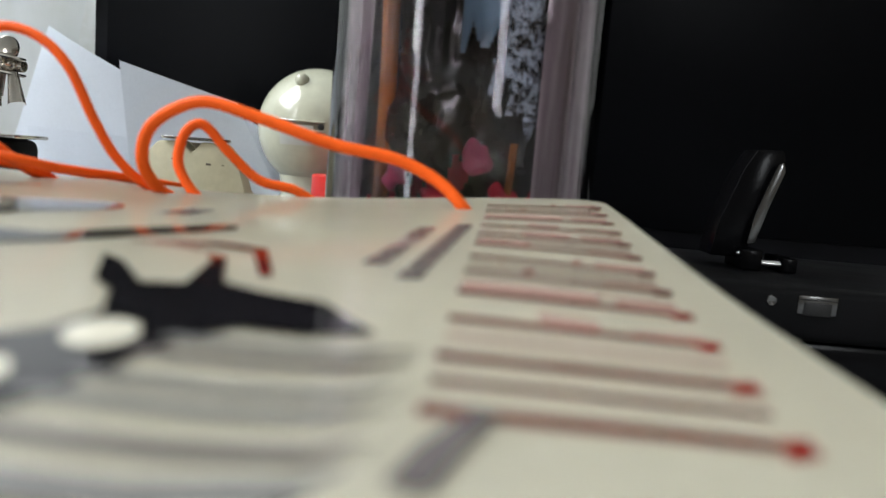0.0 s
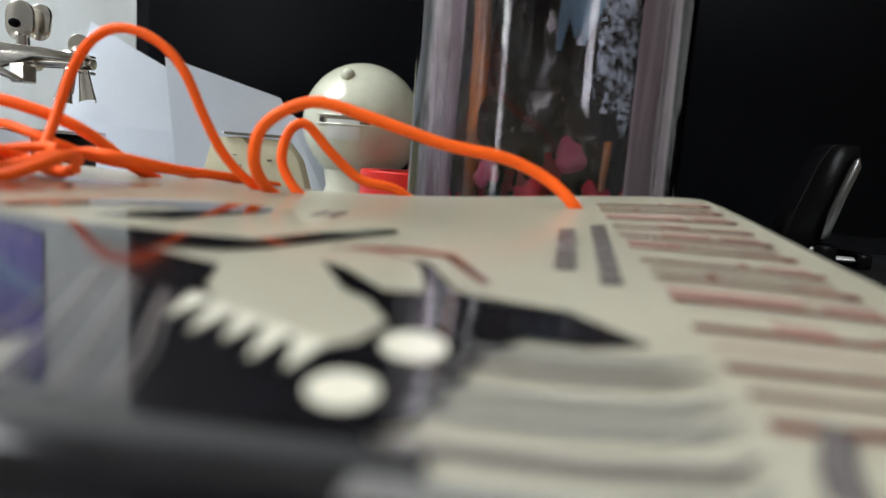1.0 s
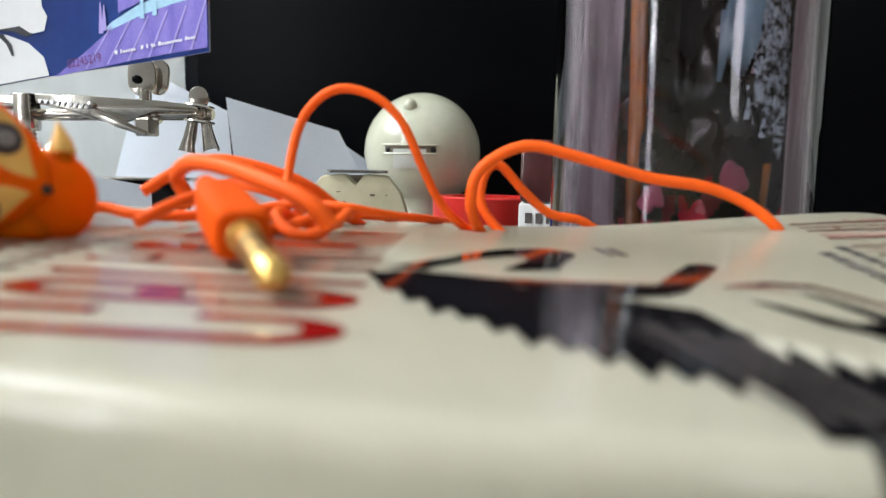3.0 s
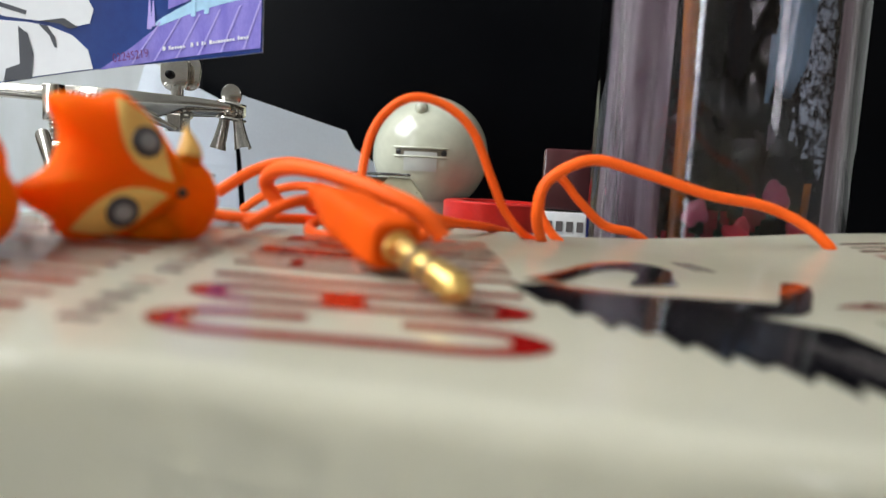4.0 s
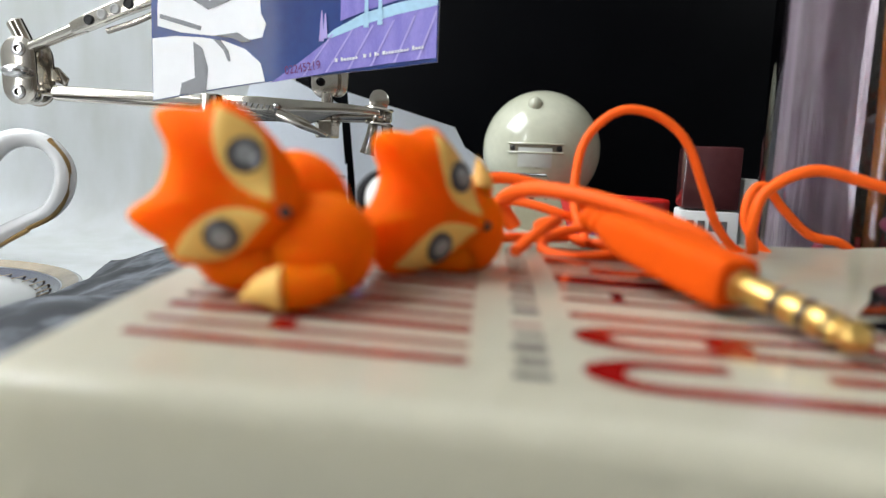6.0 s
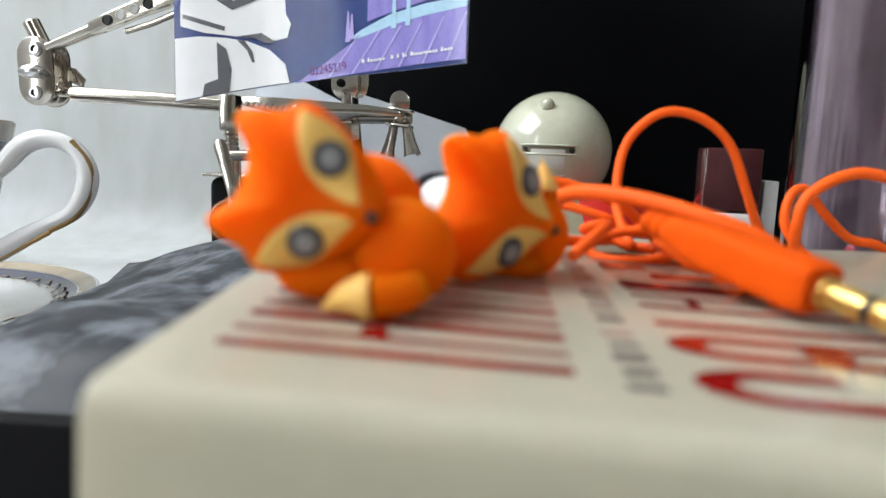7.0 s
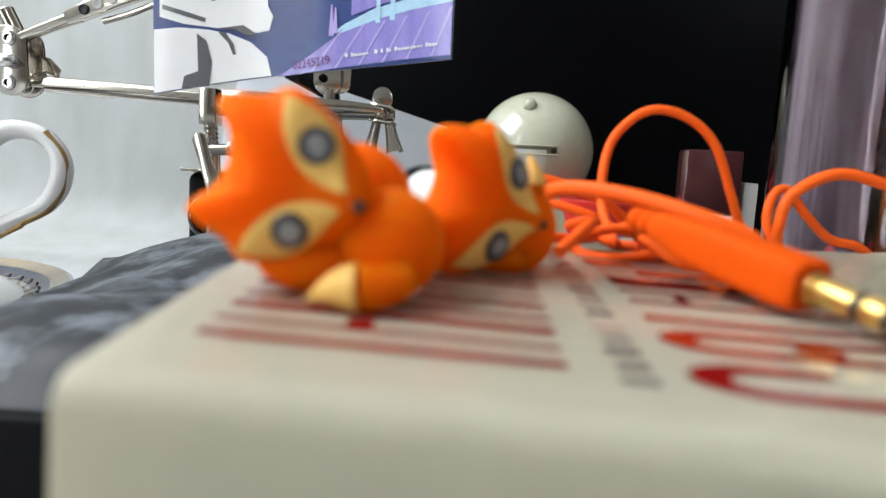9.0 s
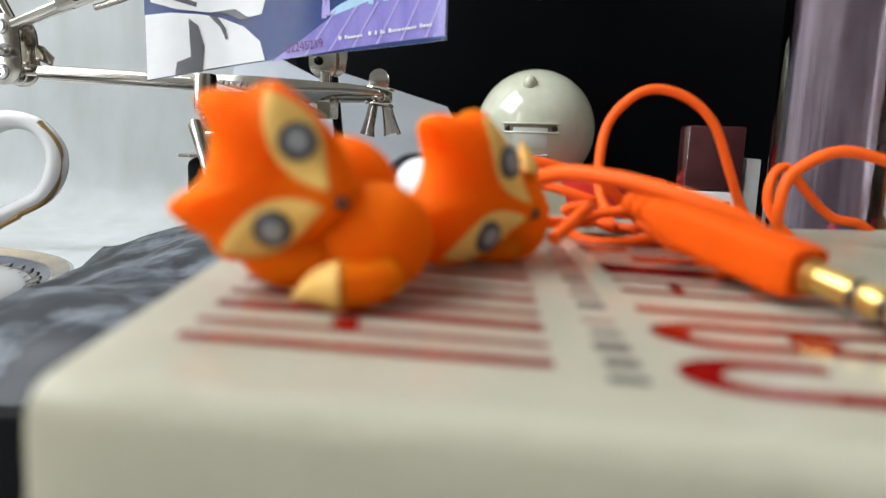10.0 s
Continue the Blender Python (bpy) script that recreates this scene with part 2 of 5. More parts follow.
# ---- the room ----
X0, X1, Y0, Y1, ZF, ZC = -1.2, 2.4, -3.2, 0.5, -0.74, 2.3
thing("floor", box(X0 - 0.1, X1 + 0.1, Y0 - 0.1, Y1 + 0.1, ZF - 0.1, ZF), FLOORM, "brownish stone tile floor of the room", "floor", kind="structure", smooth=False)
thing("ceiling", box(X0 - 0.1, X1 + 0.1, Y0 - 0.1, Y1 + 0.1, ZC, ZC + 0.1), CEILING, "plain white painted ceiling", "ceiling", kind="structure", smooth=False)
thing("wall_north", box(X0 - 0.1, X1 + 0.1, Y1, Y1 + 0.1, ZF, ZC), PLASTER, "white plastered wall behind the desk, faintly stained", "wall", kind="structure", smooth=False)
# south and east walls are never in view; their dark tone dims the fill
south = box(X0 - 0.1, 1.5, Y0 - 0.1, Y0, ZF, ZC)
box(2.0, X1 + 0.1, Y0 - 0.1, Y0, ZF, ZC, bm=south)
box(1.5, 2.0, Y0 - 0.1, Y0, ZF, 0.95, bm=south)
box(1.5, 2.0, Y0 - 0.1, Y0, 1.65, ZC, bm=south)
thing("wall_south", south, WALLDIM, "unseen wall toned dark against bounce, with a small window opening", "wall", kind="structure", smooth=False)
thing("wall_east", box(X1, X1 + 0.1, Y0, Y1, ZF, ZC), WALLDIM, "plain unseen side wall toned dark against bounce", "wall", kind="structure", smooth=False)
west = box(X0 - 0.1, X0, Y0, -1.35, ZF, ZC)
box(X0 - 0.1, X0, -1.15, -0.72, ZF, ZC, bm=west)
box(X0 - 0.1, X0, -1.35, -1.15, ZF, -0.22, bm=west)
box(X0 - 0.1, X0, -1.35, -1.15, 1.32, ZC, bm=west)
box(X0 - 0.1, X0, 0.42, Y1, ZF, ZC, bm=west)
box(X0 - 0.1, X0, -0.72, 0.42, ZF, 0.82, bm=west)
box(X0 - 0.1, X0, -0.72, 0.42, 1.88, ZC, bm=west)
thing("wall_west", west, PLASTER, "white plastered wall with window and glass door openings", "wall", kind="structure", smooth=False)
desk = holder("desk", "beige laminate desk with scattered things on top", "desk", pose(0, 0, 0))
part("desktop", box(-0.75, 0.85, -0.28, 0.49, -0.028, 0.0, 0.003), DESK, desk)
for x in (-0.7, 0.8):
    for y in (-0.24, 0.45):
        part("leg", box(x - 0.025, x + 0.025, y - 0.025, y + 0.025, ZF, -0.028, 0.002), DESK, desk)

# ---- monitor ----
mon = holder("monitor", "large black computer monitor, switched off, standing behind the desk clutter", "monitor", pose(0, 0, 0))
part("casing", box(-0.112, 0.56, 0.456, 0.484, 0.012, 0.41, 0.004), BEZEL, mon)
part("screen", box(-0.1, 0.548, 0.452, 0.4558, 0.026, 0.398, 0.0008), SCREEN, mon, "black glossy dark screen")
part("stand_foot", box(0.12, 0.33, 0.4, 0.49, 0.0, 0.012, 0.003), BEZEL, mon)

# ---- the paperback ----
BOOK = pose(0, 0, 0.052) @ pose(0, 0, 0, 3.5, 0, 0) @ pose(0, 0, 0, 0, 2.0, 0)
BL, BW, BT = 0.179, 0.117, 0.03


def rise(u, v):
    """Height of the bowed front cover over its plane: it droops to the fore-edge and curls up at one corner."""
    side = -0.0058 + 0.0082 * min(1, max(0, (u - 0.095) / 0.084)) ** 1.2
    return side * step(v, 0.03, 0.120) + 0.00025 * math.sin(u * 90) * step(v, 0.0, 0.05)


book = holder("book", "thick glossy white paperback with red and black cover print", "book", BOOK)
R_SP = 0.0026


def bulge(u):
    """The spine bellies out towards the foot of the book."""
    return 0.0058 * step(u, 0.045, 0.095)


def flat_s(u, v):
    """s of the cover point that lies v behind the spine's line."""
    a = R_SP - bulge(u)
    if v < a:
        return v + bulge(u)
    return v if v > 0.008 else R_SP + (v - a) * (0.008 - R_SP) / (0.008 - a)


def round_corner(u, v, r=0.0065):
    """Draws the foot's outer corner in to a rounded one."""
    a, b = u - (BL - r), v - (BW - r)
    if a <= 0 or b <= 0:
        return u, v
    f = max(a, b) / math.hypot(a, b)
    return BL - r + a * f, BW - r + b * f


def cover_point(u, s):
    """s runs over the front cover from fore-edge (s = BW) to the spine's fold (s = 0) and on down the spine (s < 0)."""
    u, s = round_corner(u, s)
    if s >= R_SP:
        y = s if s > 0.008 else 0.008 - (0.008 - s) * (0.008 - R_SP + bulge(u)) / (0.008 - R_SP)
        return Vector((u, y, rise(u, s)))
    quarter = R_SP * math.pi / 2
    q = R_SP - s
    if q < quarter:
        a = q / R_SP
        return Vector((u, R_SP - bulge(u) - R_SP * math.sin(a), -R_SP * (1 - math.cos(a)) + rise(u, R_SP)))
    d = q - quarter
    return Vector((u, -bulge(u) * (1 - 0.5 * min(1, d / 0.026)) - 0.0006 * math.sin(min(1, d / 0.026) * math.pi), -R_SP - d))


def cover_frame(u, s, h):
    e = 1e-4
    p = cover_point(u, s)
    n = (cover_point(u + e, s) - p).cross(cover_point(u, s + e) - p).normalized()
    return p + n * h


def sheet(us, ss, h, bm=None):
    own = bmesh.new()
    g = [[own.verts.new(cover_frame(u, s, h)) for u in us] for s in ss]
    for a, b in zip(g, g[1:]):
        for i in range(len(us) - 1):
            own.faces.new((a[i], a[i + 1], b[i + 1], b[i]))
    return join(bm, own)


def span(a, b, n):
    return [a + (b - a) * i / n for i in range(n + 1)]


ss = span(BW, BW - 0.0065, 8) + span(BW - 0.0085, 0.006, 22) + span(0.005, -0.006, 12) + span(-0.008, -0.0265, 5)
front = sheet(span(0.0, BL - 0.0075, 42) + span(BL - 0.0065, BL, 8), ss, 0.0)
bmesh.ops.solidify(front, geom=front.faces[:], thickness=0.0005)
part("cover", front, COVER, book, "white laminated card cover, worn at the edges")
part("back_cover", box(0.0, BL, -0.0004, BW, -BT - 0.0005, -BT, 0.0002), COVER, book)
pg = bmesh.new()
us, vs = span(0.0002, BL - 0.0090, 28) + span(BL - 0.0078, BL - 0.0026, 6), span(0.0004, BW - 0.0095, 18) + span(BW - 0.0080, BW - 0.0028, 6)
top = [[pg.verts.new((*round_corner(u + 0.0012, v + 0.0014), rise(u, v) - 0.0011 - 0.0022 * step(0.006 - v, 0.0, 0.0045))) for u in us] for v in vs]
bot = [[pg.verts.new((*round_corner(u + 0.0012, v + 0.0014), -BT + 0.0001)) for u in us] for v in vs]
for i in range(len(vs) - 1):
    for j in range(len(us) - 1):
        pg.faces.new((top[i][j], top[i][j + 1], top[i + 1][j + 1], top[i + 1][j]))
        pg.faces.new((bot[i][j], bot[i + 1][j], bot[i + 1][j + 1], bot[i][j + 1]))
for i in range(len(vs) - 1):
    for j in (0, len(us) - 1):
        pg.faces.new((top[i][j], top[i + 1][j], bot[i + 1][j], bot[i][j]))
for j in range(len(us) - 1):
    for i in (0, len(vs) - 1):
        pg.faces.new((top[i][j], top[i][j + 1], bot[i][j + 1], bot[i][j]))
part("page_block", pg, PAGES, book, "yellowed page edges")


def bar(u0, u1, s0, s1, h=0.00012, bm=None):
    """A printed bar that follows the cover."""
    return sheet(span(u0, u1, max(1, int(abs(u1 - u0) / 0.003))), span(s0, s1, max(1, int(abs(s1 - s0) / 0.002))), h, bm)


def blot(outline, h=0.00012, bm=None):
    """A printed patch of any outline in (u, s), laid on the cover."""
    own = bmesh.new()
    f = own.faces.new([own.verts.new((u, s, 0)) for u, s in outline])
    bmesh.ops.triangulate(own, faces=[f])
    for _ in range(2):
        bmesh.ops.subdivide_edges(own, edges=[e for e in own.edges if e.calc_length() > 0.004], cuts=1)
        bmesh.ops.triangulate(own, faces=own.faces[:])
    for v in own.verts:
        v.co = cover_frame(v.co.x, flat_s(v.co.x, v.co.y), h)
    return join(bm, own)


def stadium(u0, u1, s0, s1, n=8):
    """Outline of a bar with rounded ends."""
    c, r = (s0 + s1) / 2, abs(s1 - s0) / 2
    k = 1.7 * r
    out = [(u1 - k + k * math.cos(a), c + r * math.sin(a)) for a in span(-math.pi / 2, math.pi / 2, n)]
    return out + [(u0 + k + k * math.cos(a), c + r * math.sin(a)) for a in span(math.pi / 2, 3 * math.pi / 2, n)]


def loop_letter(u0, u1, s0, s1, w, gap=None):
    """A tall letter shown as a plain ring with rounded ends; gap: where its far side is open."""
    end = 0.0034
    outer = stadium(u0, u1, s0, s1, 9)
    inner = stadium(u0 + end, u1 - end, s0 + w, s1 - w, 9)
    own = bmesh.new()

    def along(pts):
        out = []
        for p, q in zip(pts, pts[1:] + pts[:1]):
            n = 10 if abs(q[0] - p[0]) > 0.012 else 1
            out += [(p[0] + (q[0] - p[0]) * k / n, p[1] + (q[1] - p[1]) * k / n) for k in range(n)]
        return out

    oo, ii = along(outer), along(inner)
    va = [own.verts.new(cover_frame(u, v, 0.00013)) for u, v in oo]
    vb = [own.verts.new(cover_frame(u, v, 0.00013)) for u, v in ii]
    for k in range(len(va)):
        j = (k + 1) % len(va)
        u, v = (oo[k][0] + oo[j][0]) / 2, (oo[k][1] + oo[j][1]) / 2
        if gap and v > (s0 + s1) / 2 and gap[0] < u < gap[1]:
            continue
        own.faces.new((va[k], va[j], vb[j], vb[k]))
    return own


# first line of the cover, plain bars near the edge
s = 0.0103
for k in range(20):
    w = (0.0016, 0.0011, 0.0019, 0.0013)[k % 4]
    part("letter_bar", bar(0.0052, 0.0345, s, s + w), RED, book)
    if k % 5 in (1, 3):
        part("letter_bar", bar(0.0052 + 0.011 * (k % 2), 0.0345 - 0.016, s + w, s + 0.0036), RED, book)
    s += 0.0041 if k < 8 else 0.0045
# second line
s = 0.0077
for k in range(9):
    wide = 0.0046 if k == 2 else 0.0068
    if k == 0:
        part("letter_bar", loop_letter(0.0440, 0.0778, s, s + 0.0076, 0.0020, (0.0570, 0.0655)), RED, book)
        s += 0.0100
        continue
    if k == 1:
        part("letter_bar", loop_letter(0.0442, 0.0775, s, s + wide, 0.0019), RED, book)
        part("letter_bar", blot(stadium(0.0565, 0.0615, s + 0.001, s + wide - 0.001, 4), 0.00014), RED, book)
    elif k == 2:
        part("letter_bar", bar(0.0446, 0.0772, s, s + 0.0018), RED, book)
    else:
        bm = bar(0.0446, 0.0772, s, s + 0.0015)
        bar(0.0446, 0.0772, s + wide - 0.0015, s + wide, bm=bm)
        part("letter_bar", bm, RED, book)
        part("letter_bar", bar(0.0446 + 0.006 * (k % 2), 0.052 + 0.01 * (k % 3), s + 0.0015, s + wide - 0.0015, 0.00011), DARKRED, book)
    s += wide + 0.0026
# small print between the lines
s = 0.0085
for k in range(20):
    w = 0.0012 + 0.0003 * ((k * 7) % 3)
    part("small_print", bar(0.0383 + 0.0003 * (k % 2), 0.0414, s, s + w), GREYINK if k % 6 != 4 else FADED, book)
    s += w + 0.0019 + (0.0014 if k % 5 == 4 else 0)
def strip(low, up, h, cuts=3):
    """Printed strip between two rows of (u, s) points of equal number."""
    own = bmesh.new()
    rows = [[own.verts.new(cover_frame(p[0] + (q[0] - p[0]) * k / cuts, flat_s(p[0] + (q[0] - p[0]) * k / cuts, p[1] + (q[1] - p[1]) * k / cuts), h)) for k in range(cuts + 1)] for p, q in zip(low, up)]
    for p, q in zip(rows, rows[1:]):
        for k in range(cuts):
            own.faces.new((p[k], q[k], q[k + 1], p[k + 1]))
    return own


def even_line(points, n):
    """n + 1 points evenly spread along a smooth line through (u, s) points."""
    line = smooth_line([(a, b, 0) for a, b in points], 24)
    far = [0.0]
    for p, q in zip(line, line[1:]):
        far.append(far[-1] + (q - p).length)
    out = []
    for i in range(n + 1):
        d = far[-1] * i / n
        k = min(max(j for j in range(len(far)) if far[j] <= d + 1e-12), len(line) - 2)
        t = (d - far[k]) / max(1e-9, far[k + 1] - far[k])
        out.append((line[k].x + (line[k + 1].x - line[k].x) * t, line[k].y + (line[k + 1].y - line[k].y) * t))
    return out


# title at the foot of the cover: tall letters as slightly slanting bars
def slant_bar(u0, u1, s0, s1, lean, mat, name, h=0.00012):
    pts = [(u0 + lean * s0 + (u1 - u0) * k / 6, s0 + 0.0008 * k / 6) for k in range(7)]
    top = [(u0 + lean * s1 + (u1 - u0) * k / 6, s1 + 0.0008 * k / 6) for k in range(7)]
    return part(name, strip(pts, top, h, 2), mat, book)


s = 0.0046
for k in range(12):
    slant_bar(0.1472, 0.1684, s, s + 0.0015, 0.075, DARKRED, "title_bar")
    slant_bar(0.1668, 0.1690, s - 0.0003, s + 0.0019, 0.075, RED if k < 4 else DARKRED, "title_bar", 0.00016)
    if k % 3 != 2:
        slant_bar(0.1474, 0.1682, s + 0.0046, s + 0.0056, 0.075, FADED if k % 2 else DARKRED, "title_bar")
    if k > 1:
        slant_bar(0.1474 + 0.006 * (k % 3), 0.1545 + 0.006 * (k % 2), s + 0.0016, s + 0.0045, 0.075, FADED, "title_bar", 0.00011)
        slant_bar(0.1620, 0.1682, s + 0.0016, s + 0.0030 + 0.0012 * (k % 2), 0.075, FADED, "title_bar", 0.00011)
    s += 0.0088
for u, a, b in ((0.1388, 0.034, 0.074), (0.1342, 0.039, 0.066)):
    s = a
    while s < b:
        slant_bar(u, u + 0.0024, s, s + 0.0042, 0.14, GREYINK, "small_print")
        s += 0.0052
# the black skeleton print
BODY = [(0.0765, 0.0335), (0.0814, 0.0363), (0.0842, 0.0352), (0.0906, 0.0340), (0.0934, 0.0300), (0.0997, 0.0290), (0.1052, 0.0270), (0.1100, 0.0252),
        (0.1112, 0.0190), (0.1138, 0.0150), (0.1164, 0.0128), (0.1218, 0.0087), (0.1186, 0.0050), (0.1192, -0.0035), (0.1074, -0.0035)]
for k in range(12):
    # saw-toothed back, from the spine's fold up to the tail
    t = k / 11
    u, v = 0.1072 - 0.0287 * t, 0.0050 + 0.0110 * t + 0.0125 * t * t
    BODY += [(u + 0.0006, v - 0.0042 + 0.0008 * (k % 3)), (u - 0.0004, v + 0.0008)]
part("skeleton_print", blot(BODY, 0.00012), BLACKINK, book, "black skeleton silhouette with a saw-toothed back")
OUTER = ((0.0783, 0.0368), (0.0845, 0.0460), (0.0900, 0.0560), (0.0961, 0.0645), (0.1012, 0.0672), (0.1038, 0.0600), (0.1006, 0.0490), (0.0988, 0.0420))
INSIDE = ((0.0830, 0.0372), (0.0872, 0.0440), (0.0908, 0.0496), (0.0940, 0.0528), (0.0958, 0.0520), (0.0954, 0.0480), (0.0934, 0.0430), (0.0916, 0.0385))
part("skeleton_print", strip(even_line(INSIDE, 28), even_line(OUTER, 28), 0.00015), BLACKINK, book)
part("skeleton_print", blot([(0.0900, 0.0338), (0.1004, 0.0350), (0.1092, 0.0366), (0.1143, 0.0465), (0.1188, 0.0550), (0.1215, 0.0560), (0.1222, 0.0532), (0.1180, 0.0450), (0.1114, 0.0335),
                             (0.1087, 0.0306), (0.1025, 0.0280), (0.0940, 0.0296)], 0.00016), BLACKINK, book)
part("skeleton_print", blot([(0.1241, 0.0106), (0.1255, 0.0150), (0.1235, 0.0200), (0.1210, 0.0225), (0.1173, 0.0313), (0.1199, 0.0294), (0.1242, 0.0234), (0.1274, 0.0244), (0.1264, 0.0330),
                             (0.1248, 0.0365), (0.1272, 0.0352), (0.1283, 0.0314), (0.1300, 0.0260), (0.1336, 0.0244), (0.1390, 0.0232), (0.1440, 0.0167), (0.1393, 0.0146), (0.1348, 0.0146),
                             (0.1322, 0.0110), (0.1308, 0.0060), (0.1290, 0.0004), (0.1250, -0.0035), (0.1188, -0.0035), (0.1184, 0.0048), (0.1216, 0.0084)], 0.00017), BLACKINK, book)
for u, v, a, b in ((0.1277, 0.0108, 0.0021, 0.0027), (0.1247, 0.0030, 0.0019, 0.0024)):
    part("rib_gap", blot([(u + a * math.cos(t), v + b * math.sin(t)) for t in span(0, 2 * math.pi, 18)[:-1]], 0.00026), COVER, book, "white oval gap in the black print")
# ribs: pale strokes across the dark belly, and ragged cream teeth under the chest
for k in range(10):
    u, v, w = 0.1006 + 0.00105 * k, 0.0205 - 0.0005 * k, 0.00022 + 0.00012 * (k % 3)
    if k % 3 == 1:
        continue
    part("rib", blot([(u, v), (u + w, v), (u + 0.0046 + w - 0.0001 * k, 0.0050), (u + 0.0066 + w - 0.0002 * k, -0.0010), (u + 0.0066 - 0.0002 * k, -0.0010), (u + 0.0046 - 0.0001 * k, 0.0050)], 0.00022),
         GREYINK, book)
for k in range(5):
    u, v = 0.1122 + 0.0023 * k, 0.0148 - 0.0015 * k
    part("rib_gap", blot([(u - 0.0010, v + 0.0016), (u - 0.0002, v - 0.0042 - 0.0008 * (k % 2)), (u + 0.0013, v + 0.0010)], 0.00027), COVER, book)
part("faint_print", blot([(0.1165, 0.0372), (0.1195, 0.0400), (0.1240, 0.0424), (0.1293, 0.0416), (0.1330, 0.0300), (0.1322, 0.0290), (0.1284, 0.0396), (0.1240, 0.0404), (0.1200, 0.0382)], 0.00018), DARKRED, book)
part("faint_print", blot([(0.1178, 0.0385), (0.1215, 0.0392), (0.1250, 0.0372), (0.1240, 0.0366), (0.1210, 0.0378), (0.1180, 0.0375)], 0.0002), FADED, book)
for k in range(2):
    part("faint_print", bar(0.1088 + 0.0022 * k, 0.1102 + 0.0022 * k, 0.062, 0.074), GREYINK, book)
for k in range(7):
    v = 0.0122 - 0.0034 * k + 0.0006 * (k % 2)
    part("skeleton_print", blot([(0.1316 - 0.0010 * k, v - 0.0002), (0.1370, v - 0.0001), (0.1430, v + 0.0009), (0.1478 - 0.0005 * k, v + 0.0026), (0.1430, v - 0.0004), (0.1370, v - 0.0014), (0.1310 - 0.0010 * k, v - 0.0013)], 0.00026),
         (PALEGREY, GREYINK, PALEGREY)[k % 3], book)
part("skeleton_print", blot([(0.1508, 0.0062), (0.1478, 0.0006), (0.1466, -0.0030), (0.1486, -0.0032), (0.1500, 0.0010), (0.1520, 0.0052)], 0.00028), GREYINK, book)
# spine print
part("spine_panel", sheet(span(0.1095, 0.1295, 12), span(0.0032, -0.0262, 32), 0.00022), BLACKINK, book, "black picture panel on the spine")
u = 0.0242
for k, w in enumerate((0.0022, 0.0010, 0.0026, 0.0026, 0.0024, 0.0022, 0.0018, 0, 0.0028, 0.0026, 0.0010, 0.0026, 0.0026, 0.0024, 0.0028, 0.0026)):
    if w:
        part("spine_letter_bar", bar(u, u + w, -0.0092, -0.0215), RED, book)
    u += w + 0.0017 if w else 0.0036
for k in range(3):
    part("spine_small_print", bar(0.0135 + 0.0047 * k, 0.0155 + 0.0047 * k, -0.0088, -0.0128), GREYINK, book)

# ---- printed pouch beside the book ----
pouch = bmesh.new()
nx, ny = 76, 52
P = []
for i in range(nx + 1):
    row = []
    for j in range(ny + 1):
        a, b = i / nx, j / ny
        x, y = -0.21 + 0.2075 * a, 0.052 + 0.152 * b
        edge = min(a, 1 - a, b, 1 - b)
        z = 0.0335 + 0.004 * noise.noise((x * 26, y * 22, 1.7)) + 0.0022 * noise.noise((x * 70, y * 60, 4.2))
        z -= 0.007 * (1 - step(edge, 0.0, 0.07)) + 0.016 * step(-x, 0.045, 0.11) - 0.007 * step(y, 0.11, 0.19)
        clear = step(math.hypot(x + 0.175, y - 0.158), 0.069, 0.082)
        z = 0.0008 + (z - 0.0008) * clear
        row.append(pouch.verts.new((x, y, z)))
    P.append(row)
for i in range(nx):
    for j in range(ny):
        pouch.faces.new((P[i][j], P[i + 1][j], P[i + 1][j + 1], P[i][j + 1]))
rim = [e for e in pouch.edges if e.is_boundary]
out = bmesh.ops.extrude_edge_only(pouch, edges=rim)
for v in [g for g in out["geom"] if isinstance(g, bmesh.types.BMVert)]:
    v.co.z = 0.0
pouch_ob = holder("printed_pouch", "crumpled grey and black printed plastic pouch beside the book", "pouch", pose(0, 0, 0))
part("film_top", pouch, POUCHM, pouch_ob, "glossy grey film with dark blotches")
part("front_panel", box(-0.21, -0.002, 0.0470, 0.0518, 0.0, 0.0285, 0.0015), DEVICE, pouch_ob, "black front edge")
thing("magazine_stack", box(0.004, 0.172, 0.004, 0.108, 0.0, 0.0156, 0.001), DEVICE, "dark magazine pile supporting the white book", "magazine")

# ---- earphones: cable, plug and two fox-shaped earbuds ----
ear = holder("earphones", "orange earphones with fox-shaped silicone covers, tangled on the book", "earphones", pose(0, 0, 0))
CR = 0.00118
ARCH = ((0.0540, 0.088, 0.0525), (0.0522, 0.096, 0.0600), (0.0535, 0.100, 0.0705), (0.0574, 0.100, 0.0764), (0.0626, 0.100, 0.0788),
        (0.0692, 0.100, 0.0772), (0.0747, 0.100, 0.0722), (0.0790, 0.101, 0.0630), (0.0826, 0.103, 0.0560), (0.0878, 0.106, 0.0508), (0.096, 0.112, 0.0475))
BEND = ((0.0935, 0.112, 0.0475), (0.0908, 0.104, 0.0505), (0.0889, 0.100, 0.0562), (0.0908, 0.100, 0.0632), (0.0995, 0.100, 0.0679), (0.1105, 0.100, 0.0659), (0.1245, 0.100, 0.0621),
        (0.1365, 0.100, 0.0603), (0.1448, 0.099, 0.0569), (0.1500, 0.0975, 0.0525), (0.152, 0.1, 0.0495))
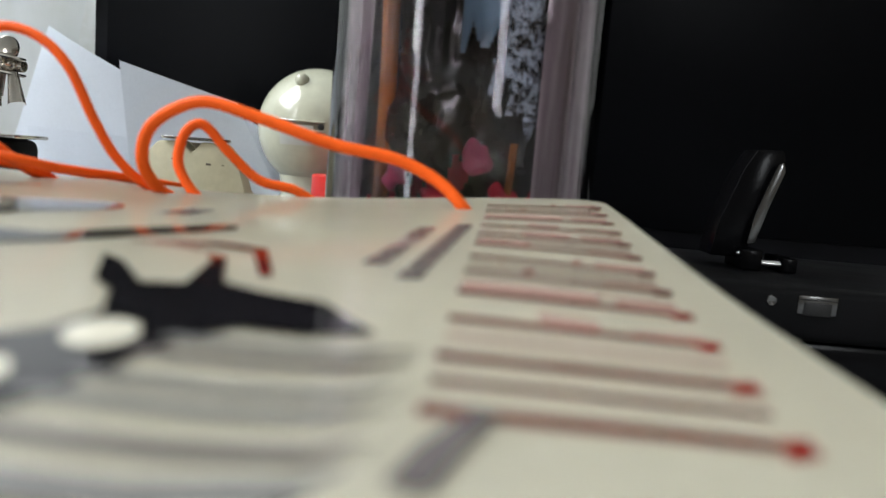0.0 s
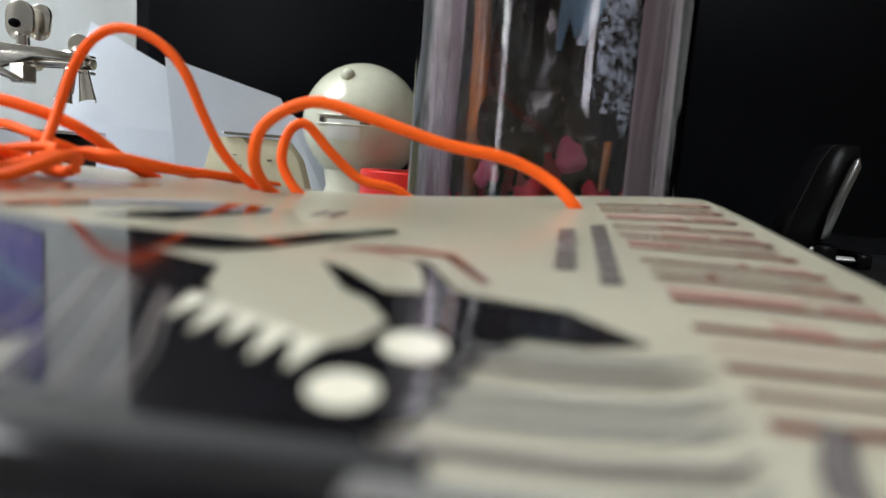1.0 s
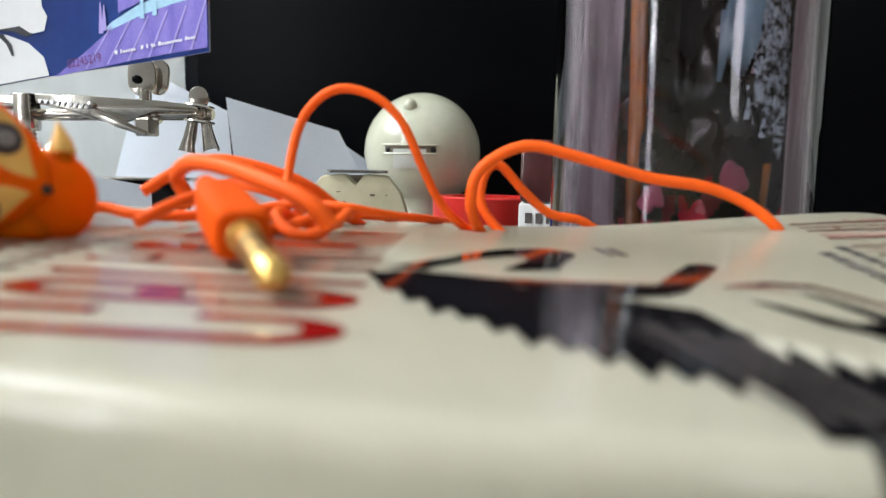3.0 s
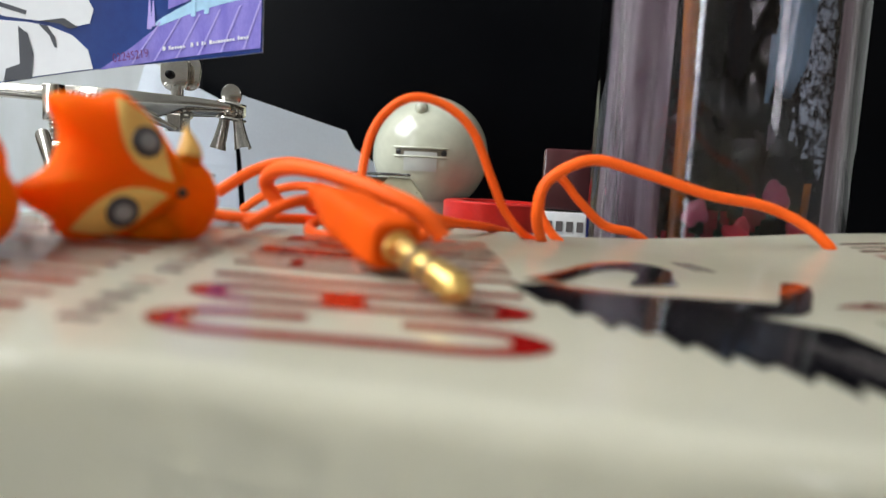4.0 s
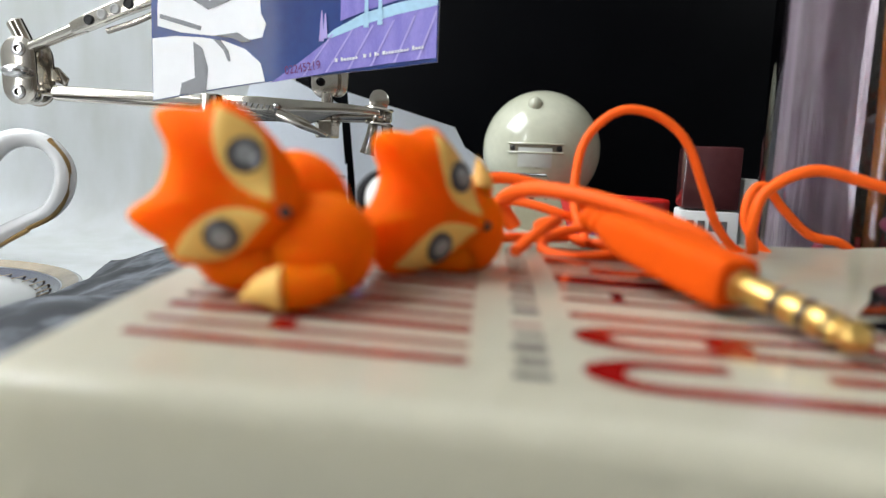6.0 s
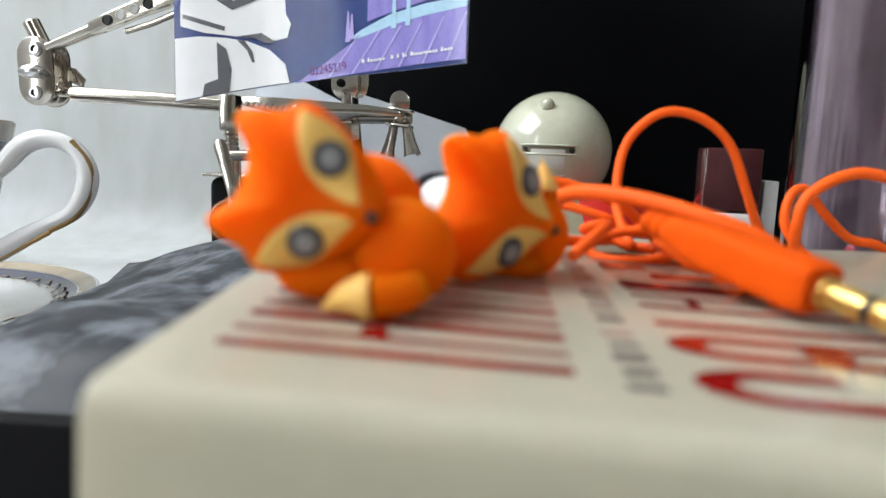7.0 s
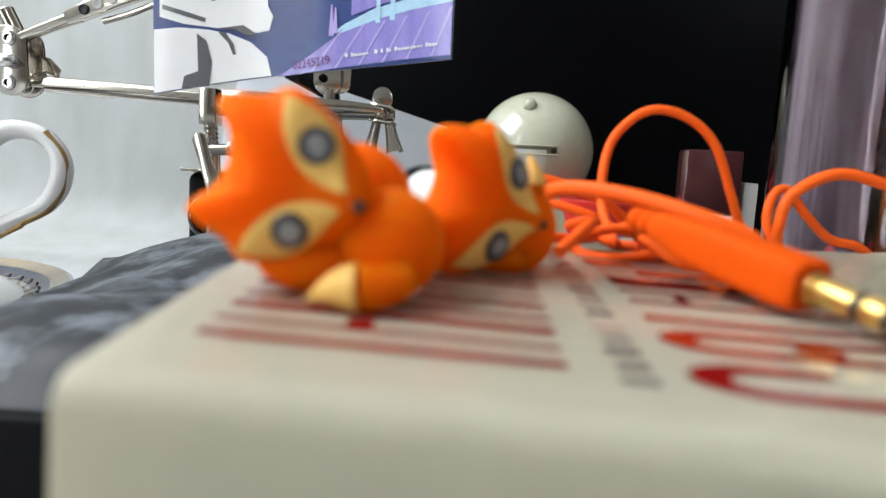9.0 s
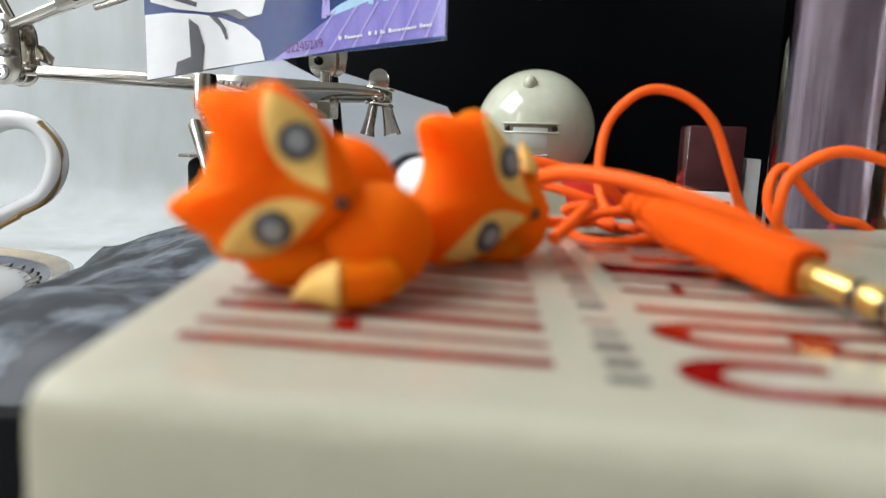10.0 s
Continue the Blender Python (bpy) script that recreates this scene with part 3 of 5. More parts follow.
INNER = ((0.0975, 0.109, 0.0480), (0.0935, 0.110, 0.0520), (0.0912, 0.111, 0.0565), (0.0922, 0.112, 0.0622), (0.0955, 0.113, 0.0640), (0.1008, 0.114, 0.0586),
         (0.1070, 0.115, 0.0535), (0.1140, 0.1165, 0.0520), (0.1190, 0.118, 0.0492))
DRAPE = ((0.0240, 0.094, 0.0575), (0.0303, 0.098, 0.0622), (0.0374, 0.099, 0.0641), (0.0467, 0.100, 0.0624), (0.0549, 0.102, 0.0591), (0.0619, 0.106, 0.0532), (0.0655, 0.113, 0.0495))
LOOPS = (((0.0370, 0.085, 0.0545), (0.0430, 0.080, 0.0580), (0.0500, 0.076, 0.0596), (0.0590, 0.074, 0.0575), (0.0650, 0.080, 0.0548), (0.0740, 0.088, 0.0535), (0.0800, 0.100, 0.0515)),
         ((0.0650, 0.066, 0.0538), (0.0610, 0.070, 0.0540), (0.0640, 0.074, 0.0562), (0.0700, 0.073, 0.0560), (0.0765, 0.078, 0.0545), (0.083, 0.088, 0.0532), (0.088, 0.100, 0.0515)),
         ((0.0395, 0.058, 0.0545), (0.0440, 0.064, 0.0575), (0.0470, 0.074, 0.0580), (0.0445, 0.084, 0.0560), (0.0490, 0.090, 0.0545), (0.0540, 0.088, 0.0525)),
         ((0.0300, 0.052, 0.0548), (0.0360, 0.058, 0.0562), (0.0420, 0.058, 0.0552), (0.0520, 0.062, 0.0550), (0.0590, 0.069, 0.0546)))
VIEW = Vector((0.098, -0.04, 0.0605))
LOOPS = [q if k == 2 else [tuple(VIEW + (Vector(p) - VIEW) * 1.2) for p in q] for k, q in enumerate(LOOPS)]
for line, r in ((ARCH, 0.00095), (BEND, CR), (INNER, 0.00105), (DRAPE, CR), *((q, 0.00095) for q in LOOPS)):
    part("cable", tube(line, r), ORANGE, ear)
COILS = [[(0.0535 + 0.0085 * math.cos(a), 0.0800 + 0.0065 * math.sin(a), 0.0540 + 0.0022 * math.sin(a + 0.6)) for a in span(0.4, 6.4, 9)],
         [(0.0620 + 0.0060 * math.cos(a), 0.0745 + 0.0080 * math.sin(a), 0.0538 + 0.0016 * math.cos(2 * a)) for a in span(1.0, 6.8, 9)]]
for q in COILS:
    part("cable", tube(q, 0.00095), ORANGE, ear)
STRAP = ((0.0400, 0.0790, 0.0560), (0.0375, 0.0780, 0.0605), (0.0420, 0.0720, 0.0632), (0.0500, 0.0645, 0.0628), (0.0590, 0.0580, 0.0606), (0.0655, 0.0550, 0.0580), (0.0688, 0.0545, 0.0545))
part("cable", tube(STRAP, 0.00135), ORANGE, ear)
def squared(profile, n):
    """A turned body whose sides are pressed towards a rounded square."""
    bm = lathe(profile, n)
    for v in bm.verts:
        r = math.hypot(v.co.x, v.co.y)
        if r > 1e-6:
            c, d = abs(v.co.x / r), abs(v.co.y / r)
            k = step(v.co.z, 0.004, 0.011)
            f = 1 + k * (1 / (c ** 5 + d ** 5) ** 0.2 - 1)
            v.co.x, v.co.y = v.co.x * f, v.co.y * f * (1 - 0.08 * k)
    return bm


# plug
PA, PB = Vector((0.0500, 0.0580, 0.0600)), Vector((0.0632, 0.0328, 0.0554))
axis = (PB - PA).normalized()
sleeve = Matrix.Translation(PA) @ axis.to_track_quat("Z", "Y").to_matrix().to_4x4()
ln = (PB - PA).length
plug = part("plug_sleeve", squared([(0, 0), (0.0016, 0), (0.0017, 0.0016), (0.0014, 0.0019), (0.0018, 0.0024), (0.0019, 0.0038), (0.0016, 0.0042), (0.0021, 0.0048),
                                  (0.0024, 0.0070), (0.0028, 0.0095), (0.0031, 0.0130), (0.0032, ln - 0.002), (0.0031, ln - 0.0005), (0.0028, ln), (0.0018, ln), (0, ln)], 32), PLUGRUBBER, ear, "red-orange moulded plug sleeve", place=sleeve)
z = ln
for k, (d, r, mat) in enumerate(((0.0010, 0.0019, GOLD), (0.0044, 0.0016, GOLD), (0.0009, 0.00155, RING), (0.0024, 0.0016, GOLD), (0.0009, 0.00155, RING), (0.0020, 0.0016, GOLD), (0.0006, 0.0015, RING))):
    part("contact_ring" if mat is GOLD else "insulating_ring", lathe([(0, z), (r * 0.93, z), (r, z + d * 0.15), (r, z + d * 0.85), (r * 0.93, z + d), (0, z + d)], 24), mat, plug)
    z += d
part("tip", lathe([(0, z), (0.0016, z), (0.00125, z + 0.0008), (0.0017, z + 0.0018), (0.0013, z + 0.0030), (0.0005, z + 0.0036), (0, z + 0.0037)], 24), GOLD, plug)


# half outline of the fox's face in millimetres: towards the ears, and out to the cheek
FACE = ((-1.2, 0.0), (-0.6, 2.3), (1.2, 4.6), (4.0, 6.7), (6.8, 8.1), (8.7, 8.6), (9.9, 8.1), (11.1, 7.0), (13.2, 6.5), (14.9, 5.6),
        (15.0, 4.6), (13.7, 3.2), (12.9, 1.7), (12.7, 0.0))
MID = 6.4
RIM = [(math.atan2(p, q - MID), math.hypot(p, q - MID)) for q, p in ((v.x, v.y) for v in smooth_line([(q, p, 0) for q, p in FACE], 6))]
RIM.sort()


def face_edge(angle):
    """Distance from the middle of the face to its outline."""
    w = abs(math.atan2(math.sin(angle), math.cos(angle)))
    for (a0, r0), (a1, r1) in zip(RIM, RIM[1:]):
        if a0 <= w <= a1:
            return r0 + (r1 - r0) * (w - a0) / max(1e-9, a1 - a0)
    return RIM[0][1] if w < RIM[0][0] else RIM[-1][1]


def on_face(q, p, lift=0.0):
    """Point on the domed face, in metres; the ears point to -x and the face looks to -y."""
    r = min(0.985, math.hypot(q - MID, p) / face_edge(math.atan2(p, q - MID)))
    y = 3.2 - 4.0 * math.sqrt(1 - r ** 2.4) - 1.5 * math.exp(-((q - 0.6) ** 2 + p * p) / 5.0) + 0.5 * math.exp(-((q - 6.0) ** 2 + p * p * 0.3) / 6.0)
    return Vector((-q, y - lift, p)) * 0.001


def head_mesh():
    bm = bmesh.new()
    n, m = 96, 14
    front, back = [], []
    for i in range(n):
        a = 2 * math.pi * i / n
        e = face_edge(a)
        row, rear = [], []
        for k in range(1, m + 1):
            r = math.sin(math.pi / 2 * k / m)
            q, p = MID + r * e * math.cos(a), r * e * math.sin(a)
            row.append(bm.verts.new(on_face(q, p) if k < m else Vector((-q, 3.2, p)) * 0.001))
            if k < m:
                rear.append(bm.verts.new(Vector((-q, 3.2 + 4.4 * math.sqrt(1 - r ** 2.2), p)) * 0.001))
        front.append(row)
        back.append(rear + [row[-1]])
    tips = bm.verts.new(on_face(MID, 0)), bm.verts.new(Vector((-MID, 7.6, 0)) * 0.001)
    for rows, tip in ((front, tips[0]), (back, tips[1])):
        for i in range(n):
            u, v = rows[i], rows[(i + 1) % n]
            bm.faces.new((tip, u[0], v[0]))
            for k in range(m - 1):
                bm.faces.new((u[k], u[k + 1], v[k + 1], v[k]))
    return bm


def face_patch(side, parent):
    """Beige almond from beside the nose to the cheek's point."""
    bm = bmesh.new()
    (q0, p0), (q1, p1) = (1.3, 0.9), (9.3, 7.75)
    d = math.hypot(q1 - q0, p1 - p0)
    nq, npp = -(p1 - p0) / d, (q1 - q0) / d
    rows = []
    for i in range(21):
        t = i / 20
        lo, hi = -2.55 * math.sin(math.pi * t ** 0.9) ** 0.85, 2.1 * math.sin(math.pi * t ** 1.15) ** 1.1
        row = []
        for k in range(9):
            w = lo + (hi - lo) * k / 8
            row.append(bm.verts.new(on_face(q0 + (q1 - q0) * t + nq * w, side * (p0 + (p1 - p0) * t + npp * w), 0.14 if 0 < k < 8 else 0.02)))
        rows.append(row)
    for u, v in zip(rows, rows[1:]):
        for k in range(8):
            bm.faces.new((u[k], u[k + 1], v[k + 1], v[k]))
    bmesh.ops.remove_doubles(bm, verts=bm.verts, dist=1e-6)
    part("eye_patch", bm, BEIGE, parent)


def fox_bud(place, body, rear, paw, tail, tail_r, bud):
    """A fox lying on its side, its nose at the place given. The rest by offsets from the nose in millimetres, along the desk's axes:
    body, rear, paw: centre and radii; tail: line to its tip; bud: the earbud's axis."""
    back = place.to_3x3().inverted()

    def off(p):
        return back @ Vector(p) * 0.001

    def lump(name, spec):
        part(name, ball((0, 0, 0), tuple(r * 0.001 for r in spec[1]), 36, 24, bm=None), FOX, head, place=Matrix.Translation(off(spec[0])) @ back.to_4x4())

    head = part("silicone_cover", head_mesh(), FOX, ear, "orange silicone fox-shaped earbud cover", place=place)
    for side in (-1, 1):
        face_patch(side, head)
        p = on_face(5.2, 4.1 * side, 0.05)
        e = 0.3
        n = (on_face(5.2 + e, 4.1 * side) - on_face(5.2 - e, 4.1 * side)).cross(on_face(5.2, 4.1 * side + e) - on_face(5.2, 4.1 * side - e)).normalized()
        n = -n if n.y > 0 else n
        m = Matrix.Translation(p) @ n.to_track_quat("Z", "Y").to_matrix().to_4x4()
        part("eye", lathe([(0, 0.0004), (0.0010, 0.00038), (0.00165, 0.0003), (0.0018, 0.0001), (0.0018, -0.0006)], 28, m), EYE, head)
        part("eye_glint", lathe([(0, 0.0006), (0.0006, 0.00055), (0.00098, 0.00045), (0.00105, 0.0002)], 24, m), EYELIGHT, head)
    part("nose", ball(on_face(0.0, 0.0, 0.1), (0.0007, 0.0006, 0.0006), 16, 10), RING, head)
    lump("body", body)
    lump("haunch", rear)
    lump("paw", paw)
    tail = [off(p) for p in tail]
    part("tail", tube(tail[:3], 0.002, 18, 6, radii=lambda t: tail_r * (0.75 + 0.25 * t)), FOX, head)
    part("tail_tip", tube(tail[2:], 0.002, 18, 8, radii=lambda t: tail_r * max(0.06, (1 - t ** 1.7))), BEIGE, head)
    c, d = off(bud[0]), off(bud[1])
    m = Matrix.Translation(c) @ (d - c).to_track_quat("Z", "Y").to_matrix().to_4x4()
    h = (d - c).length
    part("bud_housing", lathe([(0, 0), (0.0030, 0.0), (0.0036, 0.0008), (0.0038, h * 0.45), (0.0036, h * 0.62), (0, h * 0.64)], 32, m), BUD, head, "white plastic earbud body")
    part("bud_grille", lathe([(0.0037, h * 0.62), (0.0042, h * 0.66), (0.0041, h * 0.74), (0.0030, h * 0.95), (0.0012, h), (0, h)], 32, m), BEZEL, head, "black earbud grille")
    return head


fox_bud(pose(0.0160, 0.0215, 0.0623, 0, 15.8, 9), ((2.2, 5.6, -4.0), (5.7, 5.6, 5.7)), ((-2.0, 10.0, -0.4), (6.2, 5.2, 6.4)), ((-5.2, 4.6, -5.9), (5.6, 3.8, 3.2)),
        ((4.6, 0.6, -6.6), (2.6, -0.8, -7.2), (0.4, -1.4, -7.3), (-1.8, -1.4, -7.6), (-4.6, -0.8, -8.9)), 0.0023,
        ((-6.0, 14.0, -1.0), (-9.0, 23.0, -3.4)))
fox_bud(pose(0.0348, 0.0440, 0.0596, 0, 18.5, 42) @ Matrix.Diagonal((1.10, 1.10, 1.10, 1)), ((-2.8, 5.6, -1.2), (5.8, 5.6, 6.2)), ((-7.2, 6.4, -0.4), (4.8, 4.8, 6.0)), ((-5.0, 2.6, -4.6), (4.4, 3.6, 2.8)),
        ((-0.6, 4.4, 1.2), (-0.5, 4.6, 3.2), (-0.4, 4.8, 4.6), (-0.6, 5.0, 6.4), (-1.2, 5.2, 8.8)), 0.0015,
        ((-9.0, 9.0, 1.6), (-19.0, 26.0, 1.6)))

# ---- tumbler ----
tum = holder("tumbler", "tall clear mauve plastic tumbler stuffed with dark wrappers", "tumbler", pose(0.1491, 0.1590, 0))
RT, HT = 0.0360, 0.19
part("shell", lathe([(0, 0.0), (RT - 0.002, 0.0), (RT, 0.003), (RT * 0.985, HT), (RT * 0.985 - 0.0014, HT), (RT - 0.0016, 0.005), (0, 0.004)], 96), TUMBLER, tum, "scratched translucent mauve plastic wall")
part("rim", lathe([(RT * 0.985 - 0.0018, HT), (RT * 0.985 + 0.0006, HT), (RT * 0.985 + 0.0008, HT + 0.002), (RT * 0.985 - 0.0016, HT + 0.002), (RT * 0.985 - 0.0018, HT)], 96), TUMBLER, tum)
part("foot_disc", lathe([(0, 0.0042), (RT - 0.003, 0.0042), (RT - 0.0025, 0.0052), (0, 0.0056)], 64), CRIMSON, tum, "red disc in the foot")
def arc_sheet(a0, a1, z0, z1, radius, na, nz, keep=None):
    """Sheet bent round the tumbler's axis; radius(a, z) gives its shape and keep(a, z) its holes."""
    bm = bmesh.new()
    g = [[None] * (nz + 1) for _ in range(na + 1)]
    for i in range(na + 1):
        for j in range(nz + 1):
            a, z = radians(a0 + (a1 - a0) * i / na), z0 + (z1 - z0) * j / nz
            r = radius(a, z)
            g[i][j] = bm.verts.new((r * math.cos(a), r * math.sin(a), z))
    for i in range(na):
        for j in range(nz):
            a, z = radians(a0 + (a1 - a0) * (i + 0.5) / na), z0 + (z1 - z0) * (j + 0.5) / nz
            if keep is None or keep(a, z):
                bm.faces.new((g[i][j], g[i + 1][j], g[i + 1][j + 1], g[i][j + 1]))
    bmesh.ops.delete(bm, geom=[v for v in bm.verts if not v.link_faces], context="VERTS")
    return bm


def wob(a, z, f, g, o=0.0):
    return noise.noise((math.cos(a) * f + o, math.sin(a) * f, z * g))


# added side liners; their colour draws the shell's bright haze and reflections
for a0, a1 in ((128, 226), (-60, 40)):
    part("haze_liner", arc_sheet(a0, a1, 0.006, 0.186, lambda a, z: 0.0330 + 0.0012 * wob(a, z, 6, 9), 64, 40), HAZELINER, tum, "added mauve liner, the wall's haze and reflections in its colour")
AT = pose(0.1491, 0.1590, 0)
thing("black_film", arc_sheet(-236, 26, 0.006, 0.18,
                              lambda a, z: min(0.0318, 0.0286 + 0.0045 * wob(a, z, 2.2, 34) + 0.0032 * wob(a, z, 7, 110, 3)), 170, 110,
                              lambda a, z: wob(a, z, 3.4, 42, 5) + 0.6 * wob(a, z, 10, 130, 8) < 0.42 - 0.46 * step(0.062 - z, 0.0, 0.02)),
      FILM, "crumpled black plastic film with ragged holes inside the tumbler", "wrapper", AT)
thing("silver_foil", arc_sheet(-86, -54, 0.058, 0.18,
                               lambda a, z: 0.0318 + 0.0008 * wob(a, z, 9, 120, 2) + 0.0004 * wob(a, z, 30, 420, 2), 60, 120,
                               lambda a, z: wob(a, z, 7, 70, 1) + 0.5 * wob(a, z, 20, 240, 4) < 0.02 + 0.25 * step(z, 0.06, 0.1) - 0.5 * abs(math.degrees(a) + 66 - 500 * max(0.0, 0.09 - z)) / 11 + 0.3),
      FOIL, "crinkled blue-grey foil scrap inside the tumbler", "wrapper", AT)
thing("blue_film", arc_sheet(-94, -74, 0.085, 0.18, lambda a, z: 0.0322 + 0.0005 * wob(a, z, 9, 60, 6), 40, 70,
                             lambda a, z: wob(a, z, 6, 45, 7) < 0.5 * step(z, 0.085, 0.13) - 0.06),
      BLUEFILM, "smooth blue-grey clear film scrap inside the tumbler", "wrapper", AT)
thing("red_wrap", arc_sheet(-240, 60, 0.006, 0.064, lambda a, z: 0.0245 + 0.002 * wob(a, z, 3, 60, 9), 90, 20), CRIMSON, "red sweet wrapper bunched at the tumbler's foot", "wrapper", AT)
for a, r, h, w in ((-128, 0.0308, 0.17, 0.0021), (-69, 0.0322, 0.060, 0.0009)):
    x, y = 0.1491 + r * math.cos(radians(a)), 0.159 + r * math.sin(radians(a))
    thing("amber_stick", tube([(x, y, 0.006), (x + 0.0006, y, 0.006 + h * 0.4), (x - 0.0006, y, 0.006 + h * 0.7), (x, y, 0.006 + h)], w, 10), AMBER, "amber plastic stick standing in the tumbler", "stick", group="sticks in the tumbler")
for k, (a, z, w, mat) in enumerate(((-150, 0.049, 0.0052, CRIMSON), (-100, 0.052, 0.0045, CRIMSON), (-84, 0.062, 0.0042, PINK), (-72, 0.052, 0.0050, CRIMSON), (-168, 0.060, 0.0046, PINK), (-118, 0.057, 0.0036, PINK), (-52, 0.053, 0.0050, CRIMSON))):
    bm = ball((0, 0, 0), (w, w * 0.3, w * 1.2), 28, 20)
    for v in bm.verts:
        v.co *= 0.8 + 0.5 * noise.noise(v.co * 300 + Vector((k * 3, 0, 0)))
    x, y = 0.1491 + 0.0318 * math.cos(radians(a)), 0.159 + 0.0318 * math.sin(radians(a))
    thing("wrapper", bm, mat, "crumpled red sweet wrapper inside the tumbler", "wrapper", pose(x, y, z, 0, 0, a + 90), group="wrappers in the tumbler")

# ---- coin bank ----
SC = Vector((0.0637, 0.385, 0.0735))
SR = 0.0355
bank = holder("coin_bank", "round cream glazed coin bank with a slot", "coin bank", pose(0.0637, 0.385, 0))
bm = ball((0, 0, SC.z), SR, 64, 40)
shell = part("globe", bm, CREAM, bank, "glossy cream globe")
part("base", lathe([(0, 0), (0.026, 0), (0.028, 0.003), (0.026, 0.02), (0.020, 0.036), (0.022, 0.046), (0, 0.046)], 48), CREAM, bank)


def on_globe(ax, az, lift=0.0):
    y = -math.sqrt(max(0, SR * SR - ax * ax - az * az)) - lift
    return Vector((ax, y, SC.z + az))


# no opening is cut: a dark strip and black ends draw the slot's shade
slot = bmesh.new()
cols = []
for i in range(17):
    x = -0.0198 + 0.0292 * i / 16
    e = 0.0018
    cols.append([slot.verts.new(on_globe(x, 0.0004 + e * k, 0.0002)) for k in (-1, 0, 1)])
for p, q in zip(cols, cols[1:]):
    for k in range(2):
        slot.faces.new((p[k], p[k + 1], q[k + 1], q[k]))
part("slot", slot, SCUFFSHADE, bank, "coin slot, a dark strip drawn for its inner shade")
for x in (-0.0172, 0.0074):
    part("slot_end_shade", ball(on_globe(x, 0.0002, -0.0002), (0.0024, 0.0007, 0.0017), 14, 10), RING, bank)
for z in (0.0029, -0.0021):
    lip = [on_globe(-0.0205 + 0.0306 * i / 12, z, 0.0003) for i in range(13)]
    part("slot_rim", tube(lip, 0.0006, 8, 2), CREAM, bank)
# pale patch laid on the globe; its colour draws a reflection
tag = bmesh.new()
cols = [[tag.verts.new(on_globe(-0.0150 + 0.0190 * i / 10, 0.0006 - 0.0110 * k / 5, 0.00045)) for k in range(6)] for i in range(11)]
for p, q in zip(cols, cols[1:]):
    for k in range(5):
        tag.faces.new((p[k], p[k + 1], q[k + 1], q[k]))
part("reflection_patch", tag, REFLECTPATCH, bank, "pale grey patch below the slot, a reflection put into colour")
kn = on_globe(-0.0062, 0.0256)
part("knob", ball(kn, (0.0040, 0.0040, 0.0042), 24, 16, Vector((-0.15, -0.45, 0.88)).to_track_quat("Z", "Y").to_matrix().to_4x4()), CREAM, bank)

# ---- tape dispenser ----
disp = holder("tape_dispenser", "old cream plastic tape dispenser with a serrated steel blade", "tape dispenser", pose(0, 0, 0))
outline = [(0.0250, 0.0), (0.0250, 0.046), (0.0272, 0.0555), (0.0310, 0.0598), (0.0400, 0.0605), (0.0444, 0.0560), (0.0484, 0.0605), (0.0572, 0.0600), (0.0628, 0.0530), (0.0668, 0.0400), (0.0690, 0.0)]
part("front_plate", slab([(x, 0.238, z) for x, z in outline], 0.010, bevel=0.0009), CREAMPL, disp, "scuffed cream plastic face")
part("body", slab([(0.030, y, z) for y, z in ((0.2485, 0.0), (0.2485, 0.046), (0.262, 0.040), (0.28, 0.022), (0.32, 0.020), (0.335, 0.030), (0.338, 0.0))], 0.034, Vector((1, 0, 0)), bevel=0.002), CREAMPL, disp)
blade = box(0.0325, 0.0570, 0.2375, 0.2465, 0.0609, 0.0621, 0.0002)
for i in range(16):
    x = 0.0332 + i * 0.0015
    slab([(x, 0.2374, 0.0610), (x + 0.0013, 0.2374, 0.0610), (x + 0.00065, 0.2358, 0.0615)], 0.0006, Vector((0, 0, 1)), blade)
# added insert; its dark colour draws the shade in the notch
part("notch_shade_plate", box(0.0385, 0.0505, 0.2481, 0.2484, 0.0490, 0.0600), SCUFFSHADE, disp, "added dark insert that draws the shade behind the notch")
part("blade", blade, STEEL, disp, "serrated steel cutting blade")
for k in range(6):
    rnd = random.Random(k)
    x, z, w = 0.033 + 0.028 * rnd.random(), 0.042 + 0.013 * rnd.random(), 0.0005 + 0.0022 * rnd.random() ** 2
    part("scuff", box(x, x + w, 0.23775, 0.2379, z, z + 0.0003 + 0.0006 * rnd.random() ** 2, turn=None), SCUFFSHADE, disp)

# ---- tapes, maroon box ----
def tape(name, z, h, r, mat, label):
    bm = lathe([(0.019, 0), (r - 0.0008, 0), (r, 0.0008), (r, h - 0.0008), (r - 0.0008, h), (0.019, h), (0.0185, h / 2), (0.019, 0)], 56)
    return thing(name, bm, mat, label, "tape", pose(0.1010, 0.333, z), group="stacked tape rolls")


thing("tape_box", box(0.074, 0.13, 0.306, 0.36, 0.0, 0.0192, 0.002), DEVICE, "black box under the stacked tape rolls", "box")
tape("tape_roll", 0.0193, 0.0148, 0.0285, BLUETAPE, "roll of blue vinyl insulating tape, under a red one")
tape("tape_roll", 0.0342, 0.0148, 0.0285, REDTAPE, "roll of red vinyl insulating tape, on a blue one")
mb = holder("maroon_box", "small glossy maroon box with a white label", "box", pose(0.1218, 0.236, 0, 0, 0, -8))
part("lid", box(-0.0108, 0.0108, -0.0005, 0.022, 0.0505, 0.0755, 0.0012), MAROON, mb, "dark maroon glossy plastic cap")
part("body", box(-0.0112, 0.0112, -0.0008, 0.0222, 0.0, 0.05, 0.001), LABEL, mb, "white printed body")
